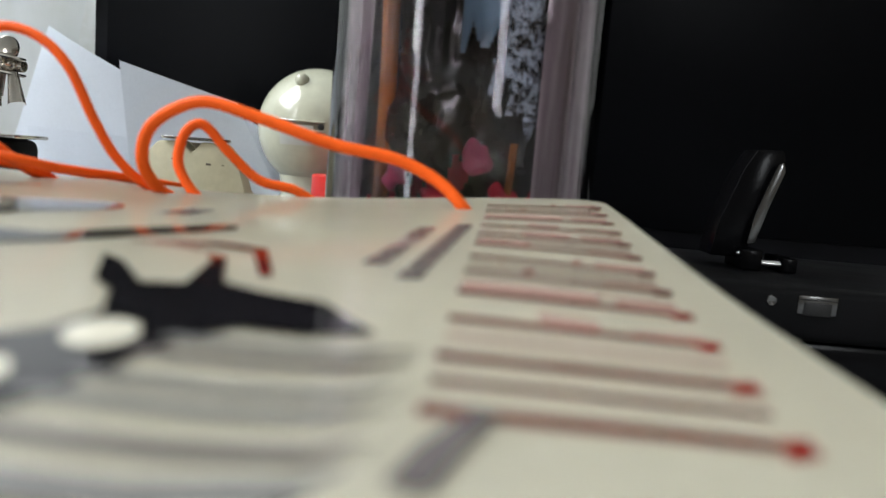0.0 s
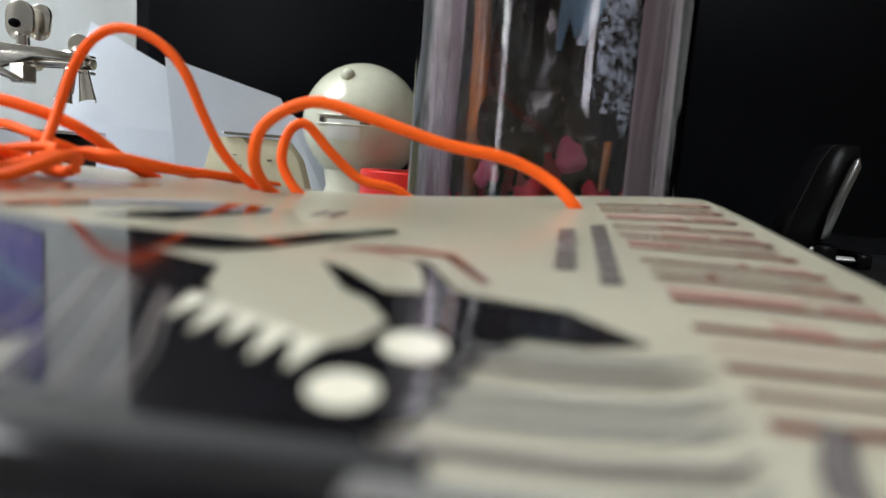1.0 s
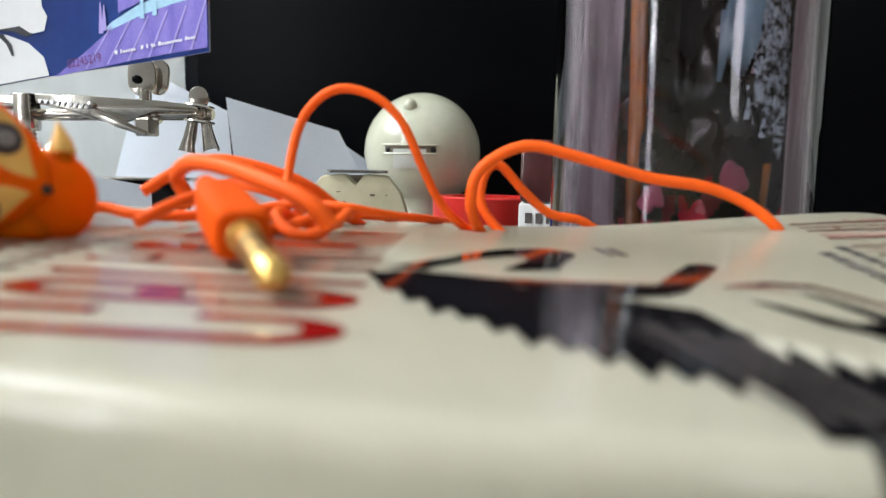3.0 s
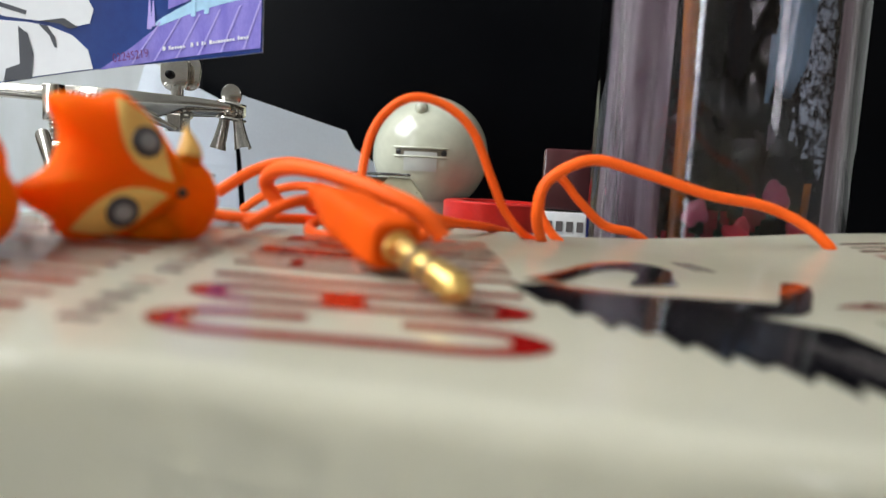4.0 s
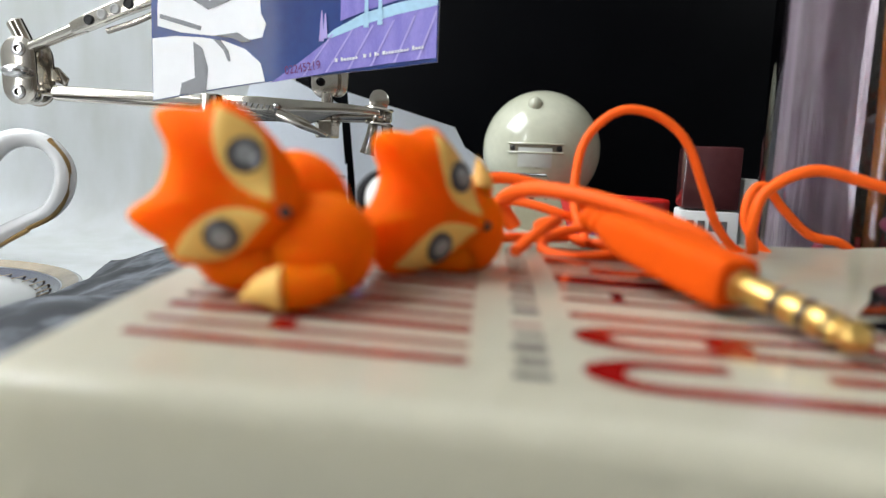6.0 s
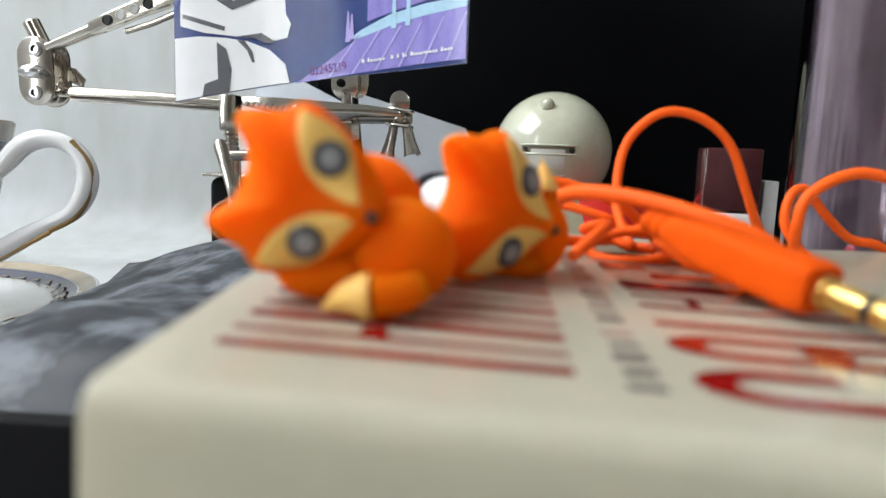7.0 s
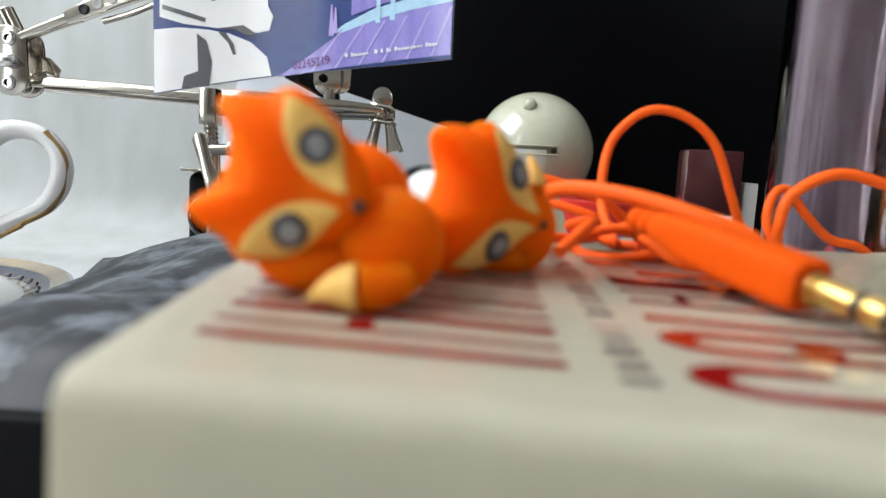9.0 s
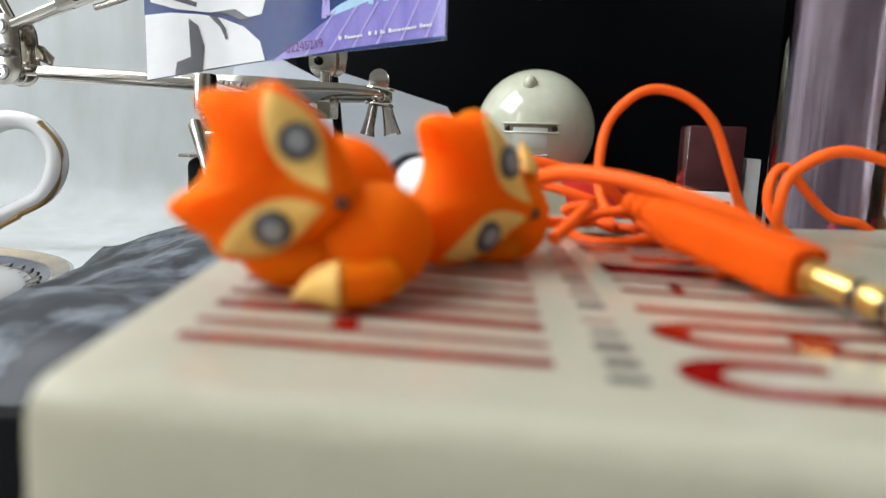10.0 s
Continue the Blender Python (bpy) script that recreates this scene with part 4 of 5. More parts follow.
for k in range(4):
    part("print_bar", box(-0.0085 + 0.0042 * k, -0.0058 + 0.0042 * k, -0.00115, -0.0009, 0.042, 0.0462), GREYINK, mb)
thing("white_box", box(0.1345, 0.1405, 0.2375, 0.262, 0.0, 0.0632, 0.0008), LABEL, "narrow white carton beside the maroon box", "box")

# ---- papers leaning on the monitor ----
def leaf(name, pts, bow, label):
    """A paper sheet over four corners (bottom left, bottom right, top right, top left), bowed outward."""
    a, b, c, d = (Vector(p) for p in pts)
    bm = bmesh.new()
    n = 12
    g = []
    for i in range(n + 1):
        row = []
        for j in range(n + 1):
            s, t = i / n, j / n
            p = (a * (1 - s) + b * s) * (1 - t) + (d * (1 - s) + c * s) * t
            p.y -= bow * math.sin(math.pi * s) * (0.3 + 0.7 * t)
            row.append(bm.verts.new(p))
        g.append(row)
    for i in range(n):
        for j in range(n):
            bm.faces.new((g[i][j], g[i + 1][j], g[i + 1][j + 1], g[i][j + 1]))
    bmesh.ops.solidify(bm, geom=bm.faces[:], thickness=0.00025)
    return thing(name, bm, PAPER, label, "paper", group="papers against the monitor")


leaf("paper_sheet", ((-0.163, 0.425, 0.0), (-0.058, 0.412, 0.0), (-0.0716, 0.430, 0.0997), (-0.1357, 0.444, 0.1301)), 0.004, "white paper sheet propped upright, pointed corner up")
leaf("paper_sheet", ((-0.048, 0.393, 0.0), (0.056, 0.394, 0.0), (0.0096, 0.398, 0.0859), (-0.0567, 0.383, 0.1044)), 0.002, "white folded paper sheet with a slanting top edge")
leaf("paper_sheet", ((-0.118, 0.385, 0.0), (-0.055, 0.388, 0.0), (-0.0590, 0.396, 0.0600), (-0.1180, 0.394, 0.0620)), 0.003, "small white paper sheet in front of larger ones")
leaf("paper_sheet", ((0.004, 0.424, 0.0), (0.066, 0.426, 0.0), (0.0300, 0.428, 0.0640), (0.0060, 0.428, 0.0800)), 0.002, "white paper sheet in shade behind another")
cove = bmesh.new()
line = [(0.212, 0.0006), (0.30, 0.0008), (0.37, 0.0012), (0.415, 0.004), (0.438, 0.016), (0.4465, 0.04), (0.4482, 0.09), (0.4486, 0.22)]
line = [p for p in smooth_line([(0, y, z) for y, z in line], 5)]
g = [[cove.verts.new((-0.42 + (0.29 + 0.022 * step(p.z, 0.03, 0.2)) * i / 10, p.y, p.z)) for p in line] for i in range(11)]
for p, q in zip(g, g[1:]):
    for k in range(len(line) - 1):
        cove.faces.new((p[k], q[k], q[k + 1], p[k + 1]))
bmesh.ops.solidify(cove, geom=cove.faces[:], thickness=0.0003)
thing("paper_sheet", cove, WALLSHEET, "large faintly stained white sheet curving up the wall", "paper", group="papers against the monitor")
leaf("paper_sheet", ((-0.060, 0.205, 0.0), (-0.024, 0.207, 0.0), (-0.0275, 0.212, 0.0548), (-0.0570, 0.210, 0.0600)), 0.001, "small white card leaning behind the cable tangle")

# ---- soldering clamp stand ----
st = holder("clamp_stand", "nickel-plated soldering clamp stand with alligator clips", "clamp stand", pose(0, 0, 0))
Y = 0.205
rodp = part("rod", rod((-0.1278, Y, 0.0858), (-0.0690, Y, 0.0838), 0.0028), NICKEL, st, "polished round bar")
part("rod", rod((-0.0660, Y + 0.003, 0.0800), (-0.0023, Y + 0.003, 0.0812), 0.0022), NICKEL, st)
part("collar", rod((-0.0305, Y + 0.003, 0.0806), (-0.0215, Y + 0.003, 0.0808), 0.0036), NICKEL, st)


def plate(cx, cz, h, w, y, t=0.0012, tilt=0.0):
    pts = [(w / 2 * math.cos(a), 0, h / 2 - w / 2 + w / 2 * math.sin(a)) for a in span(0, math.pi, 10)]
    pts += [(w / 2 * math.cos(a), 0, -h / 2 + w / 2 + w / 2 * math.sin(a)) for a in span(math.pi, 2 * math.pi, 10)]
    bm = slab(pts, t, bevel=0.0003)
    bm.transform(pose(cx, y, cz, 0, tilt, 0))
    return bm


def screw(x, y, z, r=0.0022):
    bm = lathe([(0, 0.0012), (r * 0.5, 0.0011), (r * 0.9, 0.0007), (r, 0), (r, -0.001)], 24)
    bm.transform(pose(x, y, z, 90))
    return bm


for k, y in enumerate((Y - 0.0055, Y + 0.0045)):
    pl = part("joint_plate", plate(-0.1378, 0.0930, 0.0245, 0.0132, y, 0.0012, -2), NICKEL, st, "rounded joint plate")
    for dz in (0.0077, -0.0077):
        ring = lathe([(0.0012, 0.0005), (0.0021, 0.0006), (0.0026, 0.0003), (0.0027, -0.0004), (0.0012, -0.0004)], 24)
        ring.transform(pose(-0.1378 + 0.035 * dz, y - 0.0003, 0.0930 + dz, 90))
        part("rivet", ring, STEEL, pl)
wing = ball((-0.1372, Y - 0.0085, 0.0925), (0.0050, 0.0024, 0.0024), 20, 12)
part("thumb_screw", wing, STEEL, st, "thumb screw head")
part("thumb_screw", slab([(-0.1318, Y + 0.004, 0.0905), (-0.1262, Y + 0.004, 0.0885), (-0.1252, Y + 0.004, 0.0915), (-0.1290, Y + 0.004, 0.0955), (-0.1318, Y + 0.004, 0.096)], 0.0014, bevel=0.0004), NICKEL, st)
part("ball_end", ball((-0.1382, Y, 0.1005), 0.0045, 24, 16), NICKEL, st)
part("ball_end", ball((-0.1372, Y, 0.0857), 0.0045, 24, 16), NICKEL, st)
part("stub", rod((-0.1382, Y, 0.1030), (-0.1418, Y - 0.001, 0.1112), 0.0030), NICKEL, st)
part("neck", rod((-0.1340, Y, 0.0860), (-0.1270, Y, 0.0858), 0.0014), NICKEL, st)
# upper arm with its alligator clip behind the card
A0, A1 = Vector((-0.1335, Y - 0.004, 0.1015)), Vector((-0.0830, Y - 0.012, 0.1180))
way = (A1 - A0).normalized()
side = Vector((0, 1, 0)).cross(way).normalized()
side = side if side.z > 0 else -side


def arm_point(t, w):
    return A0.lerp(A1, t) + side * w


part("clip_arm", tube([A0, A0.lerp(A1, 0.2), A0.lerp(A1, 0.45)], 0.0022, 14, 4, radii=lambda t: 0.0019 + 0.0006 * t), NICKEL, st, "round alligator clip shank")
rim_line = [(0.36, 0.0022), (0.5, 0.0030), (0.75, 0.0033), (1.0, 0.0036), (1.28, 0.0038), (1.28, -0.0030), (1.0, -0.0026), (0.75, -0.0022), (0.5, -0.0024), (0.36, -0.0020)]
jaw_up = part("clip_jaw", slab([arm_point(t, w) - Vector((0, 0.0026, 0)) for t, w in rim_line], 0.0040, bevel=0.0007), NICKEL, st, "pressed alligator clip body")
for k in range(4):
    p = arm_point(0.52 + 0.105 * k, 0.0003)
    part("arm_hole", lathe([(0, 0.0004), (0.0012, 0.0004), (0.0014, 0.0008), (0.0017, 0.0006), (0.0018, 0)], 20, Matrix.Translation((p.x, p.y - 0.0027, p.z)) @ pose(0, 0, 0, 90)), LABEL if k % 3 else RING, jaw_up)
part("clip_jaw", tube([arm_point(0.6, -0.0046), arm_point(0.8, -0.0052), arm_point(1.0, -0.0050), arm_point(1.25, -0.0058)], 0.0011, 10, 5), NICKEL, st, "lower clip lever")
part("pivot_pin", ball(arm_point(0.86, 0.0050) - Vector((0, 0.003, 0)), (0.0048, 0.0022, 0.0036), 24, 16), NICKEL, st)
# middle post
part("post", box(-0.0712, -0.0650, Y - 0.0035, Y + 0.0035, 0.0742, 0.0872, 0.0007), NICKEL, st, "square clamp block")
part("post_screw", rod((-0.0680, Y, 0.0755), (-0.0678, Y, 0.0640), 0.0024), NICKEL, st)
for k in range(5):
    part("screw_thread", lathe([(0.0023, 0), (0.0028, 0.0005), (0.0023, 0.001)], 24, pose(-0.0680 + 0.0001 * k, Y, 0.0725 - 0.0016 * k)), STEEL, st)
part("thumb_screw", plate(-0.0560, 0.0672, 0.0100, 0.0058, Y - 0.006, 0.0012, 62), NICKEL, st)
part("thumb_screw", rod((-0.0660, Y - 0.005, 0.0655), (-0.0590, Y - 0.005, 0.0660), 0.0020), NICKEL, st)
part("bracket", plate(-0.0672, 0.0605, 0.0225, 0.0050, Y - 0.006, 0.0011, -17), NICKEL, st)
part("post_tube", rod((-0.0682, Y + 0.004, 0.0645), (-0.0682, Y + 0.004, 0.010), 0.0024), NICKEL, st)
part("base", lathe([(0, 0), (0.024, 0), (0.025, 0.002), (0.023, 0.009), (0.010, 0.011), (0, 0.011)], 48, pose(-0.0682, Y + 0.012, 0)), DEVICE, st, "heavy dark iron base")
# alligator clip lying along the bar
jaw = slab([(-0.0630, Y - 0.004, 0.0868), (-0.0480, Y - 0.004, 0.0866), (-0.0330, Y - 0.004, 0.0858), (-0.0180, Y - 0.004, 0.0850), (-0.0060, Y - 0.004, 0.0838), (-0.0050, Y - 0.004, 0.0812),
            (-0.0200, Y - 0.004, 0.0815), (-0.0330, Y - 0.004, 0.0768), (-0.0420, Y - 0.004, 0.0780), (-0.0520, Y - 0.004, 0.0812), (-0.0625, Y - 0.004, 0.0835)], 0.0035, bevel=0.0004)
jw = part("clip_jaw", jaw, NICKEL, st, "pressed alligator clip body")
for k in range(9):
    x = -0.0615 + 0.0021 * k
    part("tooth", slab([(x, Y - 0.0046, 0.0850 - 0.0002 * k), (x + 0.0018, Y - 0.0046, 0.0850 - 0.0002 * k), (x + 0.0009, Y - 0.0046, 0.0832 - 0.0002 * k)], 0.0007), STEEL, jw)
part("clip_lever", slab([(-0.0420, Y - 0.0052, 0.0822), (-0.0330, Y - 0.0052, 0.0790), (-0.0235, Y - 0.0052, 0.0740), (-0.0245, Y - 0.0052, 0.0728), (-0.0340, Y - 0.0052, 0.0757), (-0.0430, Y - 0.0052, 0.0800)], 0.0012, bevel=0.0003), NICKEL, st)
part("pivot_pin", screw(-0.0425, Y - 0.0048, 0.0830, 0.0012), STEEL, st)
part("tee_bolt", plate(-0.0262, 0.0935, 0.0135, 0.0098, Y - 0.001, 0.0016), NICKEL, st, "flat eyelet bolt head")
part("tee_bolt", plate(-0.0225, 0.0940, 0.0125, 0.0075, Y + 0.004, 0.0016, 6), NICKEL, st)
part("tee_bolt", rod((-0.0254, Y, 0.0890), (-0.0252, Y, 0.0740), 0.0021), NICKEL, st)
part("bolt_eye", screw(-0.0275, Y - 0.0018, 0.0925, 0.0015), GLOSSBLACK, st)
part("nut", lathe([(0, 0), (0.0040, 0), (0.0044, 0.0006), (0.0044, 0.0058), (0.0040, 0.0064), (0, 0.0064)], 6, pose(-0.0252, Y, 0.0728)), NICKEL, st, smooth=False)
# end joint with wing nut
EX = -0.0066
for z in (0.0778, 0.0832):
    part("washer", lathe([(0, 0), (0.0050, 0), (0.0054, 0.0005), (0.0050, 0.0011), (0, 0.0011)], 28, pose(EX, Y + 0.001, z, 0, 8, 0)), NICKEL, st)
part("ball_end", ball((EX, Y + 0.001, 0.0812), 0.0028, 24, 16), NICKEL, st)
part("wing_nut", plate(EX, 0.0868, 0.0078, 0.0072, Y + 0.0004, 0.0014), NICKEL, st, "rounded wing nut")
for dx, tilt, turn in ((-0.0022, -12, 20), (0.0030, 16, -35)):
    bm = bmesh.new()
    rows = []
    for i in range(9):
        t = i / 8
        rows.append([bm.verts.new(((0.0019 + 0.0016 * t * t) * math.cos(a), (0.0016 + 0.0010 * t) * math.sin(a), -0.0108 * t)) for a in span(-2.3, 1.6, 14)])
    for p, q in zip(rows, rows[1:]):
        for k in range(14):
            bm.faces.new((p[k], p[k + 1], q[k + 1], q[k]))
    bmesh.ops.solidify(bm, geom=bm.faces[:], thickness=0.0005)
    bm.transform(pose(EX + dx, Y - 0.001, 0.0782, 0, -tilt, turn))
    part("clip_sleeve", bm, NICKEL, st, "curled steel clip flap")
part("spring_core", rod((EX - 0.001, Y, 0.0785), (EX - 0.0022, Y, 0.0705), 0.0010), STEEL, st)

# ---- printed card held by the clamp ----
CA, CB = Vector((-0.0705, 0.1660, 0.0815)), Vector((0.0192, 0.1455, 0.0940))
flat = Vector((CB.x - CA.x, CB.y - CA.y, 0))
cw = flat.length
ca = math.degrees(math.atan2(flat.y, flat.x))
card = holder("printed_card", "glossy blue and violet picture card held by the clamp stand", "card", pose(CA.x, CA.y, CA.z, 0, 0, ca))
CH = 0.055


def base_line(a):
    return (CB.z - CA.z) * (a / cw) + 0.0012 * math.sin(math.pi * a / cw * 1.3)


def on_card(a, z, lift):
    """a along the card, z above the first corner; the card is bowed a little."""
    return Vector((a, 0.0035 * math.sin(math.pi * a / cw) - lift, z))


def card_patch(outline, lift, mat, name, label=""):
    bm = bmesh.new()
    f = bm.faces.new([bm.verts.new((a, 0, z)) for a, z in outline])
    bmesh.ops.triangulate(bm, faces=[f])
    for _ in range(3):
        bmesh.ops.subdivide_edges(bm, edges=[e for e in bm.edges if e.calc_length() > 0.006], cuts=1)
        bmesh.ops.triangulate(bm, faces=bm.faces[:])
    for v in bm.verts:
        v.co = on_card(v.co.x, v.co.z, lift)
    return part(name, bm, mat, card, label)


sheet_bm = bmesh.new()
g = [[sheet_bm.verts.new(on_card(cw * i / 20, base_line(cw * i / 20) + (CH - base_line(cw * i / 20)) * j / 8, 0)) for j in range(9)] for i in range(21)]
for i in range(20):
    for j in range(8):
        sheet_bm.faces.new((g[i][j], g[i + 1][j], g[i + 1][j + 1], g[i][j + 1]))
bmesh.ops.solidify(sheet_bm, geom=sheet_bm.faces[:], thickness=-0.0004)
part("card_stock", sheet_bm, CARDBLUE, card, "deep blue printed face")
back_bm = bmesh.new()
g = [[back_bm.verts.new(on_card(cw * i / 20, base_line(cw * i / 20) + (CH - base_line(cw * i / 20)) * j / 4, -0.0007)) for j in range(5)] for i in range(21)]
for i in range(20):
    for j in range(4):
        back_bm.faces.new((g[i][j], g[i + 1][j], g[i + 1][j + 1], g[i][j + 1]))
part("card_back", back_bm, LABEL, card, "plain white card back")
E = 0.00025
K = cw / 0.0920


def cp(*pts):
    return [(a * K, z) for a, z in pts]


card_patch(cp((0.0395, 0.0062), (0.0500, 0.0078), (0.0640, 0.0098), (0.0780, 0.0114), (0.0917, 0.0126), (0.0917, 0.0262), (0.0800, 0.0245), (0.0690, 0.0222), (0.0585, 0.0185), (0.0500, 0.0128)), E, CARDVIOLET, "violet_area", "violet floor with pale streaks")
card_patch(cp((0.0590, 0.0186), (0.0700, 0.0222), (0.0800, 0.0244), (0.0917, 0.0262), (0.0917, 0.0288), (0.0800, 0.0275), (0.0690, 0.0250), (0.0600, 0.0210), (0.0570, 0.0190)), E * 1.2, CARDCYAN, "pale_band")
card_patch(cp((0.0620, 0.0232), (0.0700, 0.0258), (0.0800, 0.0282), (0.0917, 0.0296), (0.0917, 0.0500), (0.0620, 0.0500)), E * 1.1, CARDVIOLET, "violet_area")
for k in range(6):
    a = 0.0500 + 0.0072 * k
    card_patch(cp((a, 0.0082 + 0.0008 * k), (a + 0.0007, 0.0083 + 0.0008 * k), (a + 0.0098 - 0.0008 * k, 0.0198 + 0.0010 * k), (a + 0.0092 - 0.0008 * k, 0.0198 + 0.0010 * k)), E * 1.5, CARDLILAC, "pale_streak")
for a, z, h in ((0.0702, 0.0212, 0.015), (0.0745, 0.0218, 0.016), (0.0560, 0.0178, 0.0085), (0.0572, 0.0185, 0.0070)):
    card_patch(cp((a - 0.0008, z), (a + 0.0008, z), (a + 0.0002, z + h), (a - 0.0002, z + h)), E * 1.8, CARDCYAN if a > 0.06 else CARDLILAC, "pale_spire")
# plain white and black shapes
low_white = [(a, base_line(a * K) + 0.0002) for a in span(0.0003, 0.0375, 12)]
card_patch(cp(*low_white, (0.0360, 0.0118), (0.0310, 0.0158), (0.0240, 0.0182), (0.0170, 0.0192), (0.0080, 0.0196), (0.0003, 0.0188)), E, CARDWHITE, "white_shape", "plain white rounded shape")
card_patch(cp((0.0022, 0.0225), (0.0100, 0.0206), (0.0210, 0.0200), (0.0290, 0.0212), (0.0330, 0.0185), (0.0366, 0.0192), (0.0378, 0.0232), (0.0352, 0.0275), (0.0345, 0.0500), (0.0050, 0.0500), (0.0022, 0.0280)), E * 1.1, CARDWHITE, "white_shape", "plain white rounded shape")
card_patch(cp((0.0092, 0.0020), (0.0180, 0.0030), (0.0188, 0.0100), (0.0170, 0.0160), (0.0140, 0.0180), (0.0146, 0.0130), (0.0144, 0.0072), (0.0100, 0.0056)), E * 1.6, CARDINK, "dark_shape")
card_patch(cp((0.0205, 0.0186), (0.0230, 0.0184), (0.0256, 0.0152), (0.0262, 0.0122), (0.0254, 0.0122), (0.0238, 0.0156)), E * 1.6, CARDINK, "dark_shape")
card_patch(cp((0.0030, 0.0248), (0.0110, 0.0226), (0.0165, 0.0212), (0.0168, 0.0224), (0.0110, 0.0240), (0.0032, 0.0260)), E * 1.7, CARDINK, "dark_shape")
card_patch(cp((0.0120, 0.0312), (0.0190, 0.0272), (0.0300, 0.0310), (0.0335, 0.0328), (0.0335, 0.0350), (0.0280, 0.0334), (0.0195, 0.0298), (0.0150, 0.0330), (0.0160, 0.0390), (0.0140, 0.0390)), E * 1.7, CARDINK, "dark_shape")
card_patch(cp((0.0205, 0.0196), (0.0285, 0.0206), (0.0330, 0.0180), (0.0300, 0.0176), (0.0270, 0.0190)), E * 1.8, CARDINK, "dark_shape")
# the serial number, and bars for the line of small type
txt = bpy.data.curves.new("serial", "FONT")
txt.body, txt.size = "02245219", 0.0034
tob = new("serial", txt)
dg = bpy.context.evaluated_depsgraph_get()
tm = bpy.data.meshes.new_from_object(tob.evaluated_get(dg))
bpy.data.objects.remove(tob)
tm.materials.clear()
tm.materials.append(CARDRED)
num = new("serial_number", tm)
num.parent = card
num.matrix_local = Matrix.Translation(on_card(0.0445 * K, 0.0084, 0.0009)) @ pose(0, 0, 0, 90, -8.5, 0) @ Matrix.Diagonal((0.86, 1.0, 1, 1))
a = 0.0605
for k, n in enumerate((1, 6, 0, 1, 1, 2, 9, 4)):
    for j in range(n):
        w = 0.0006 + 0.0003 * ((j * 5 + k) % 3 == 0)
        z = 0.0121 + (a - 0.0605) * 0.115
        tall = 0.0011 if j == 0 else 0.0007
        card_patch(cp((a, z - 0.0002), (a + w, z - 0.0002 + w * 0.115), (a + w, z - 0.0002 + tall), (a, z - 0.0002 + tall)), E * 2.2, CARDWHITE, "small_print_bar")
        a += w + 0.00022
    a += 0.0008

# ---- cup and saucer ----
CUPX, CUPY = -0.1750, 0.158
sauc = holder("saucer", "white porcelain saucer with tan rim and navy patterned band", "saucer", pose(CUPX, CUPY, 0.0))
part("dish", lathe([(0, 0.003), (0.030, 0.003), (0.034, 0.0), (0.037, 0.0), (0.040, 0.004), (0.058, 0.0105), (0.0715, 0.0162), (0.0718, 0.0173), (0.0708, 0.0175), (0.056, 0.0125), (0.038, 0.0075), (0.028, 0.0065), (0, 0.0065)], 96), CHINA, sauc)


def dish_h(r):
    return 0.0125 + (r - 0.056) / (0.0708 - 0.056) * 0.0050 if r > 0.056 else 0.0075 + (r - 0.038) / 0.018 * 0.0050


def band(r0, r1, lift=0.00025):
    return lathe([(r0, dish_h(r0) + lift), ((r0 + r1) / 2, dish_h((r0 + r1) / 2) + lift), (r1, dish_h(r1) + lift)], 96)


part("rim_band", band(0.0650, 0.0706), TAN, sauc, "tan gilded rim band")
part("dark_band", band(0.0585, 0.0645), NAVY, sauc, "dark patterned band")
for k in range(44):
    a = 2 * math.pi * k / 44
    ring = lathe([(0.0019, 0), (0.0024, 0.0003), (0.0028, 0)], 12)
    ring.transform(pose(0.0590 * math.cos(a), 0.0590 * math.sin(a), dish_h(0.0590) + 0.0004, 0, -30 * math.cos(a), 0))
    part("scroll", ring, TAN, sauc)
cup = holder("teacup", "white porcelain teacup with gilt rim, navy band and worn gilt handle", "cup", pose(CUPX, CUPY, 0.0068))
prof = [(0, 0.0), (0.021, 0.0), (0.022, 0.004), (0.030, 0.010), (0.038, 0.024), (0.0425, 0.044), (0.0475, 0.0668), (0.0468, 0.0671), (0.0415, 0.045), (0.036, 0.024), (0.026, 0.010), (0, 0.006)]
part("bowl", lathe(prof, 80), CHINA, cup)
part("gilt_rim", lathe([(0.0466, 0.0610), (0.0479, 0.0668), (0.0472, 0.0676), (0.0466, 0.0668)], 80), TAN, cup, "worn gilt rim")
part("navy_band", lathe([(0.0453, 0.0548), (0.0467, 0.0608), (0.0462, 0.0608)], 80), NAVY, cup)
hp = [(x - 0.002, z) for x, z in ((-0.1310, 0.0545), (-0.1170, 0.0590), (-0.1080, 0.0668), (-0.1010, 0.0688), (-0.0935, 0.0670), (-0.0890, 0.0610), (-0.0895, 0.0540), (-0.0935, 0.0478), (-0.1010, 0.0438), (-0.1090, 0.0395), (-0.1210, 0.0330), (-0.1380, 0.0260))]
handle = tube([(x - CUPX, -0.006, z - 0.0068) for x, z in hp], 0.0026, 14, 6, radii=lambda t: 0.0024 + 0.0007 * math.sin(t * 9) ** 2)
part("handle", handle, CHINA, cup)
part("handle_gilding", tube([(x - CUPX + d * 0.0019, -0.0072, z - 0.0068 + e * 0.0019) for (x, z), d, e in zip(hp[4:9], (0.5, 0.9, 0.95, 0.7, 0.4), (0.8, 0.3, -0.3, -0.7, -0.9))], 0.0009, 8, 6), GILT, cup, "worn gilt line")
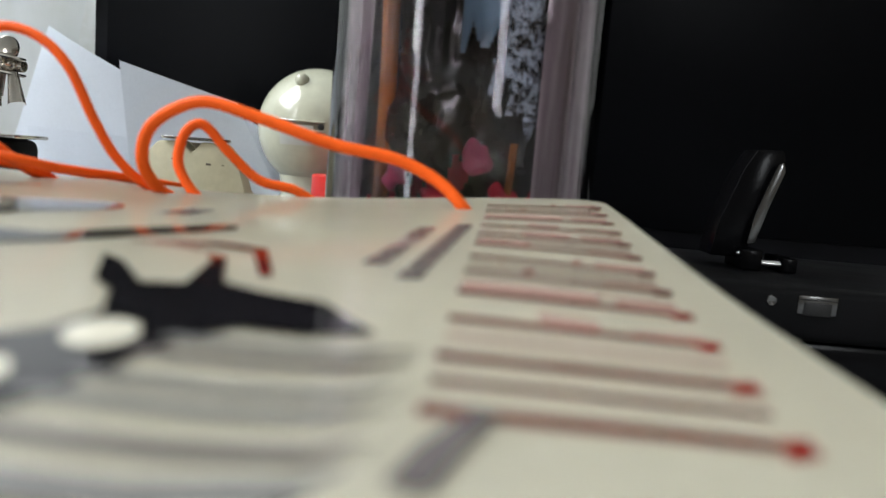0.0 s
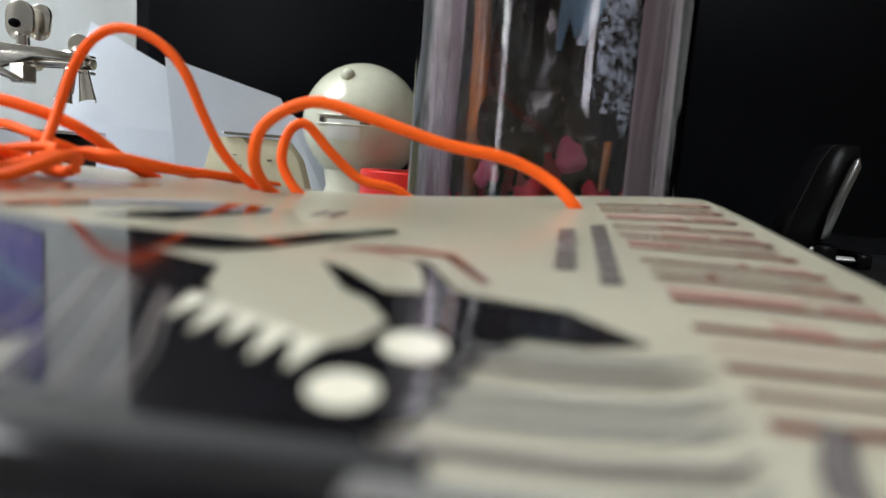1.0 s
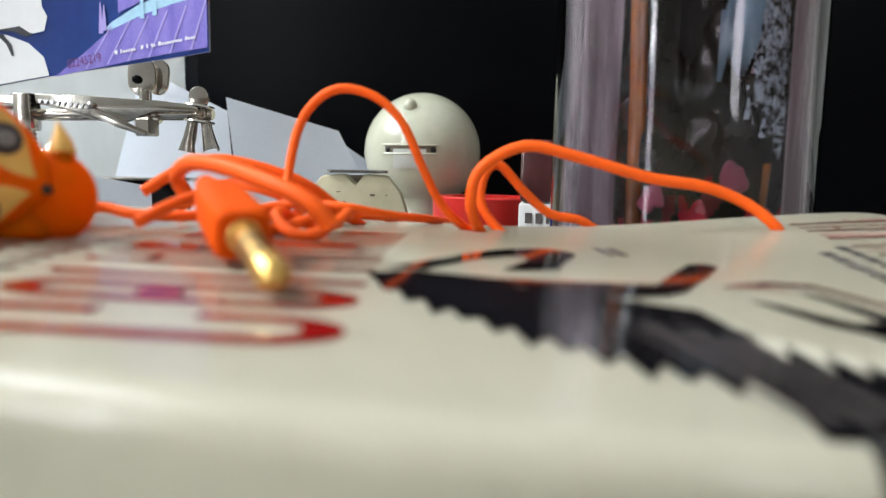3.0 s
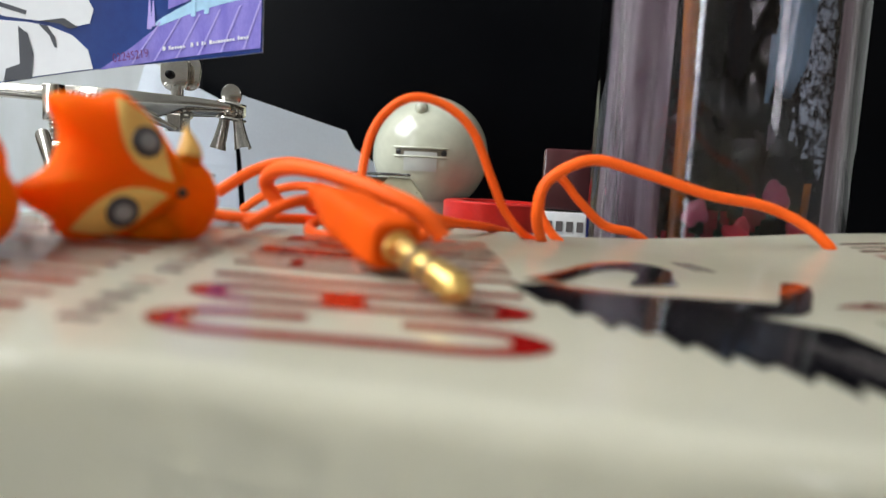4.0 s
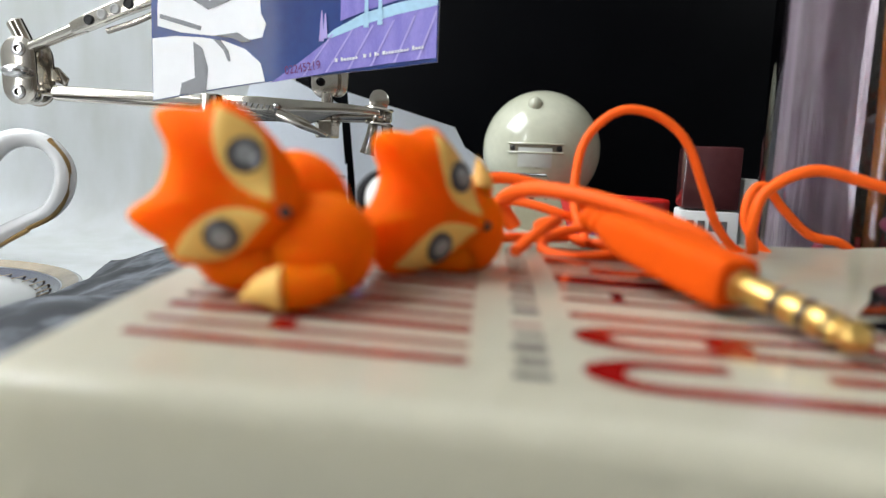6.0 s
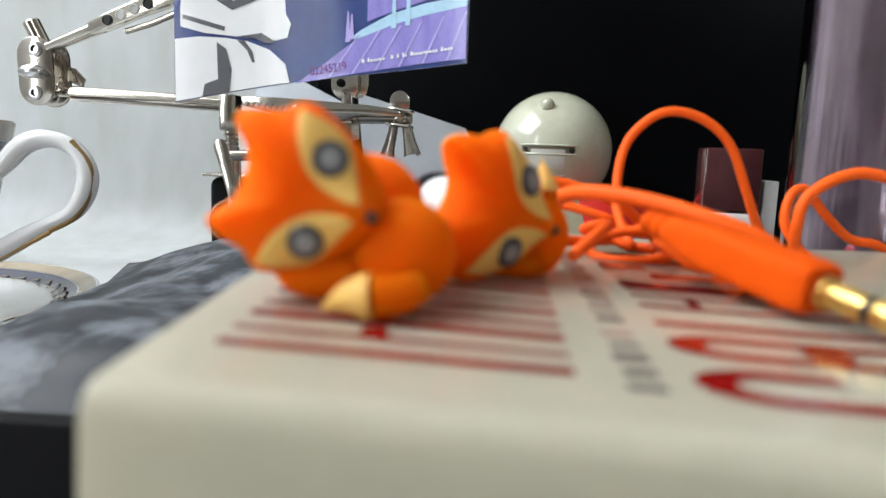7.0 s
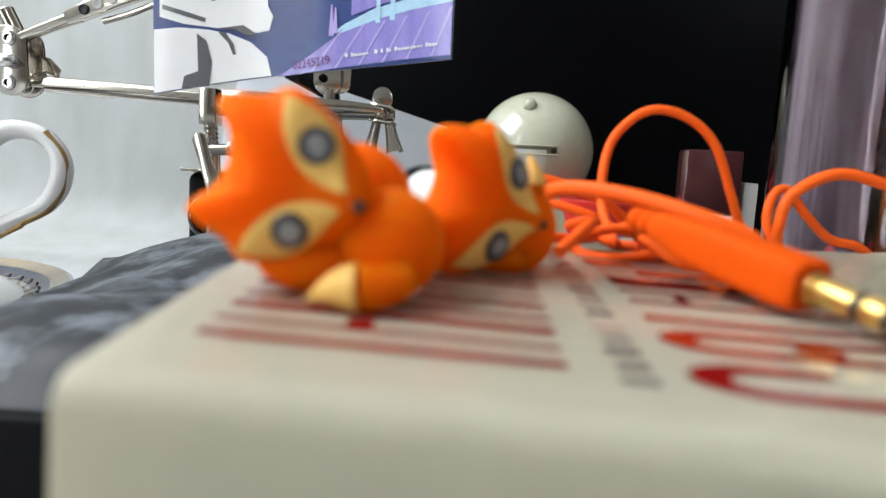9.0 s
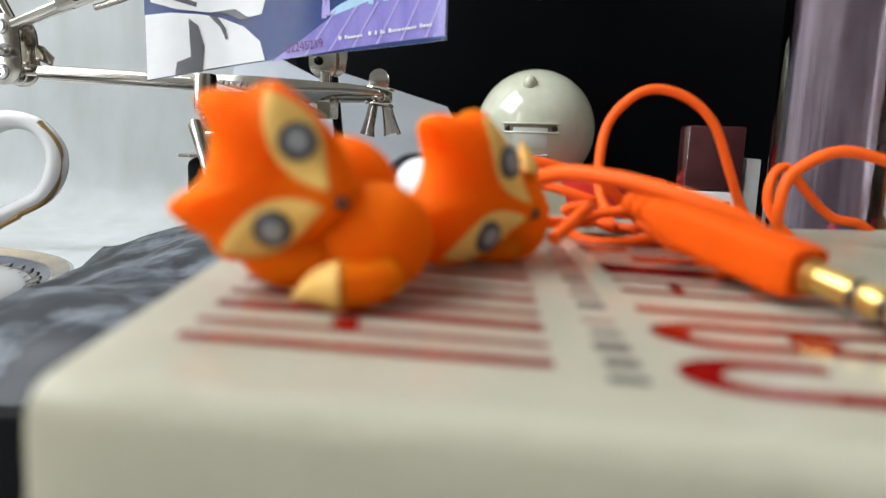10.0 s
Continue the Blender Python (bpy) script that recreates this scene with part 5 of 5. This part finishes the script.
part("handle_gilding", tube([(x - CUPX + 0.0008, -0.0072, z - 0.0068 - 0.0022) for x, z in hp[8:11]], 0.0008, 8, 6), GILT, cup)

# ---- black case behind the clamp stand ----
case = holder("black_case", "upright black case with a chrome ring behind the clamp stand", "case", pose(0, 0, 0))
part("shell", box(-0.0965, -0.035, 0.252, 0.272, 0.0, 0.0555, 0.004, 3), DEVICE, case)
part("top_plate", box(-0.0985, -0.033, 0.250, 0.274, 0.0556, 0.0572, 0.0006), NICKEL, case, "thin nickel top plate")
ring = lathe([(0.0085, 0.0), (0.0092, 0.0012), (0.0100, 0.0), (0.0092, -0.0004), (0.0085, 0.0)], 40)
ring.transform(pose(-0.0858, 0.2515, 0.0362, 90))
part("chrome_ring", ring, STEEL, case, "chrome ring")

# ---- black device and clip beside the book ----
dev = holder("black_device", "flat black electronic device with a micro connector port", "device", pose(0.255, 0.19, 0))
# added black slab that draws the dark shadow under the device
part("shadow_slab", box(-0.05, 0.075, -0.027, 0.05, 0.0, 0.0182, 0.002), GLOSSBLACK, dev)
part("upper_shell", box(-0.052, 0.077, -0.030, 0.052, 0.0186, 0.0345, 0.0028, 3), DEVICE, dev, "satin black upper shell")
port = part("port", box(-0.0095, 0.0015, -0.0304, -0.0296, 0.0268, 0.0320, 0.0003), CHROMEDARK, dev, "steel micro connector port")
part("port_mouth", box(-0.0078, -0.0002, -0.0308, -0.0303, 0.0266, 0.0302, 0.0002), RING, port)
part("port_tongue", box(-0.0090, 0.0010, -0.0309, -0.0303, 0.0309, 0.0312), RING, port)
led = lathe([(0, 0.0002), (0.0006, 0.0003), (0.0013, 0.0004), (0.0015, 0)], 20)
led.transform(pose(-0.0168, -0.0302, 0.0299, 90))
part("indicator", led, CHROMEDARK, dev)
cl = holder("spring_clip", "black spring clip with a raised chrome lever, standing on the device", "clip", pose(0, 0, 0))
part("lever", slab([(0.2495, 0.188, 0.0690), (0.2505, 0.188, 0.0660), (0.2470, 0.188, 0.0550), (0.2440, 0.188, 0.0430), (0.2412, 0.188, 0.0425), (0.2425, 0.188, 0.0510), (0.2455, 0.188, 0.0610), (0.2478, 0.188, 0.0680)], 0.0022, bevel=0.0005), CHROMEDARK, cl, "curved chrome lever")
part("arm", slab([(0.2420, 0.1905, 0.0725), (0.2505, 0.1905, 0.0728), (0.2515, 0.1905, 0.0690), (0.2470, 0.1905, 0.0540), (0.2420, 0.1905, 0.0380), (0.2310, 0.1905, 0.0380), (0.2330, 0.1905, 0.0500), (0.2385, 0.1905, 0.0660)], 0.012, bevel=0.001), GLOSSBLACK, cl, "glossy black arm")
part("hinge_block", box(0.2395, 0.2462, 0.186, 0.2, 0.0346, 0.0412, 0.0008), GLOSSBLACK, cl)
part("hinge_block", box(0.2525, 0.2572, 0.186, 0.2, 0.0346, 0.0392, 0.0006), GLOSSBLACK, cl)
part("spring_pin", rod((0.2440, 0.188, 0.0370), (0.2540, 0.188, 0.0370), 0.0011), STEEL, cl, "small brass-steel pin")
part("rivet", screw(0.2392, 0.1885, 0.0395, 0.0009), STEEL, cl)
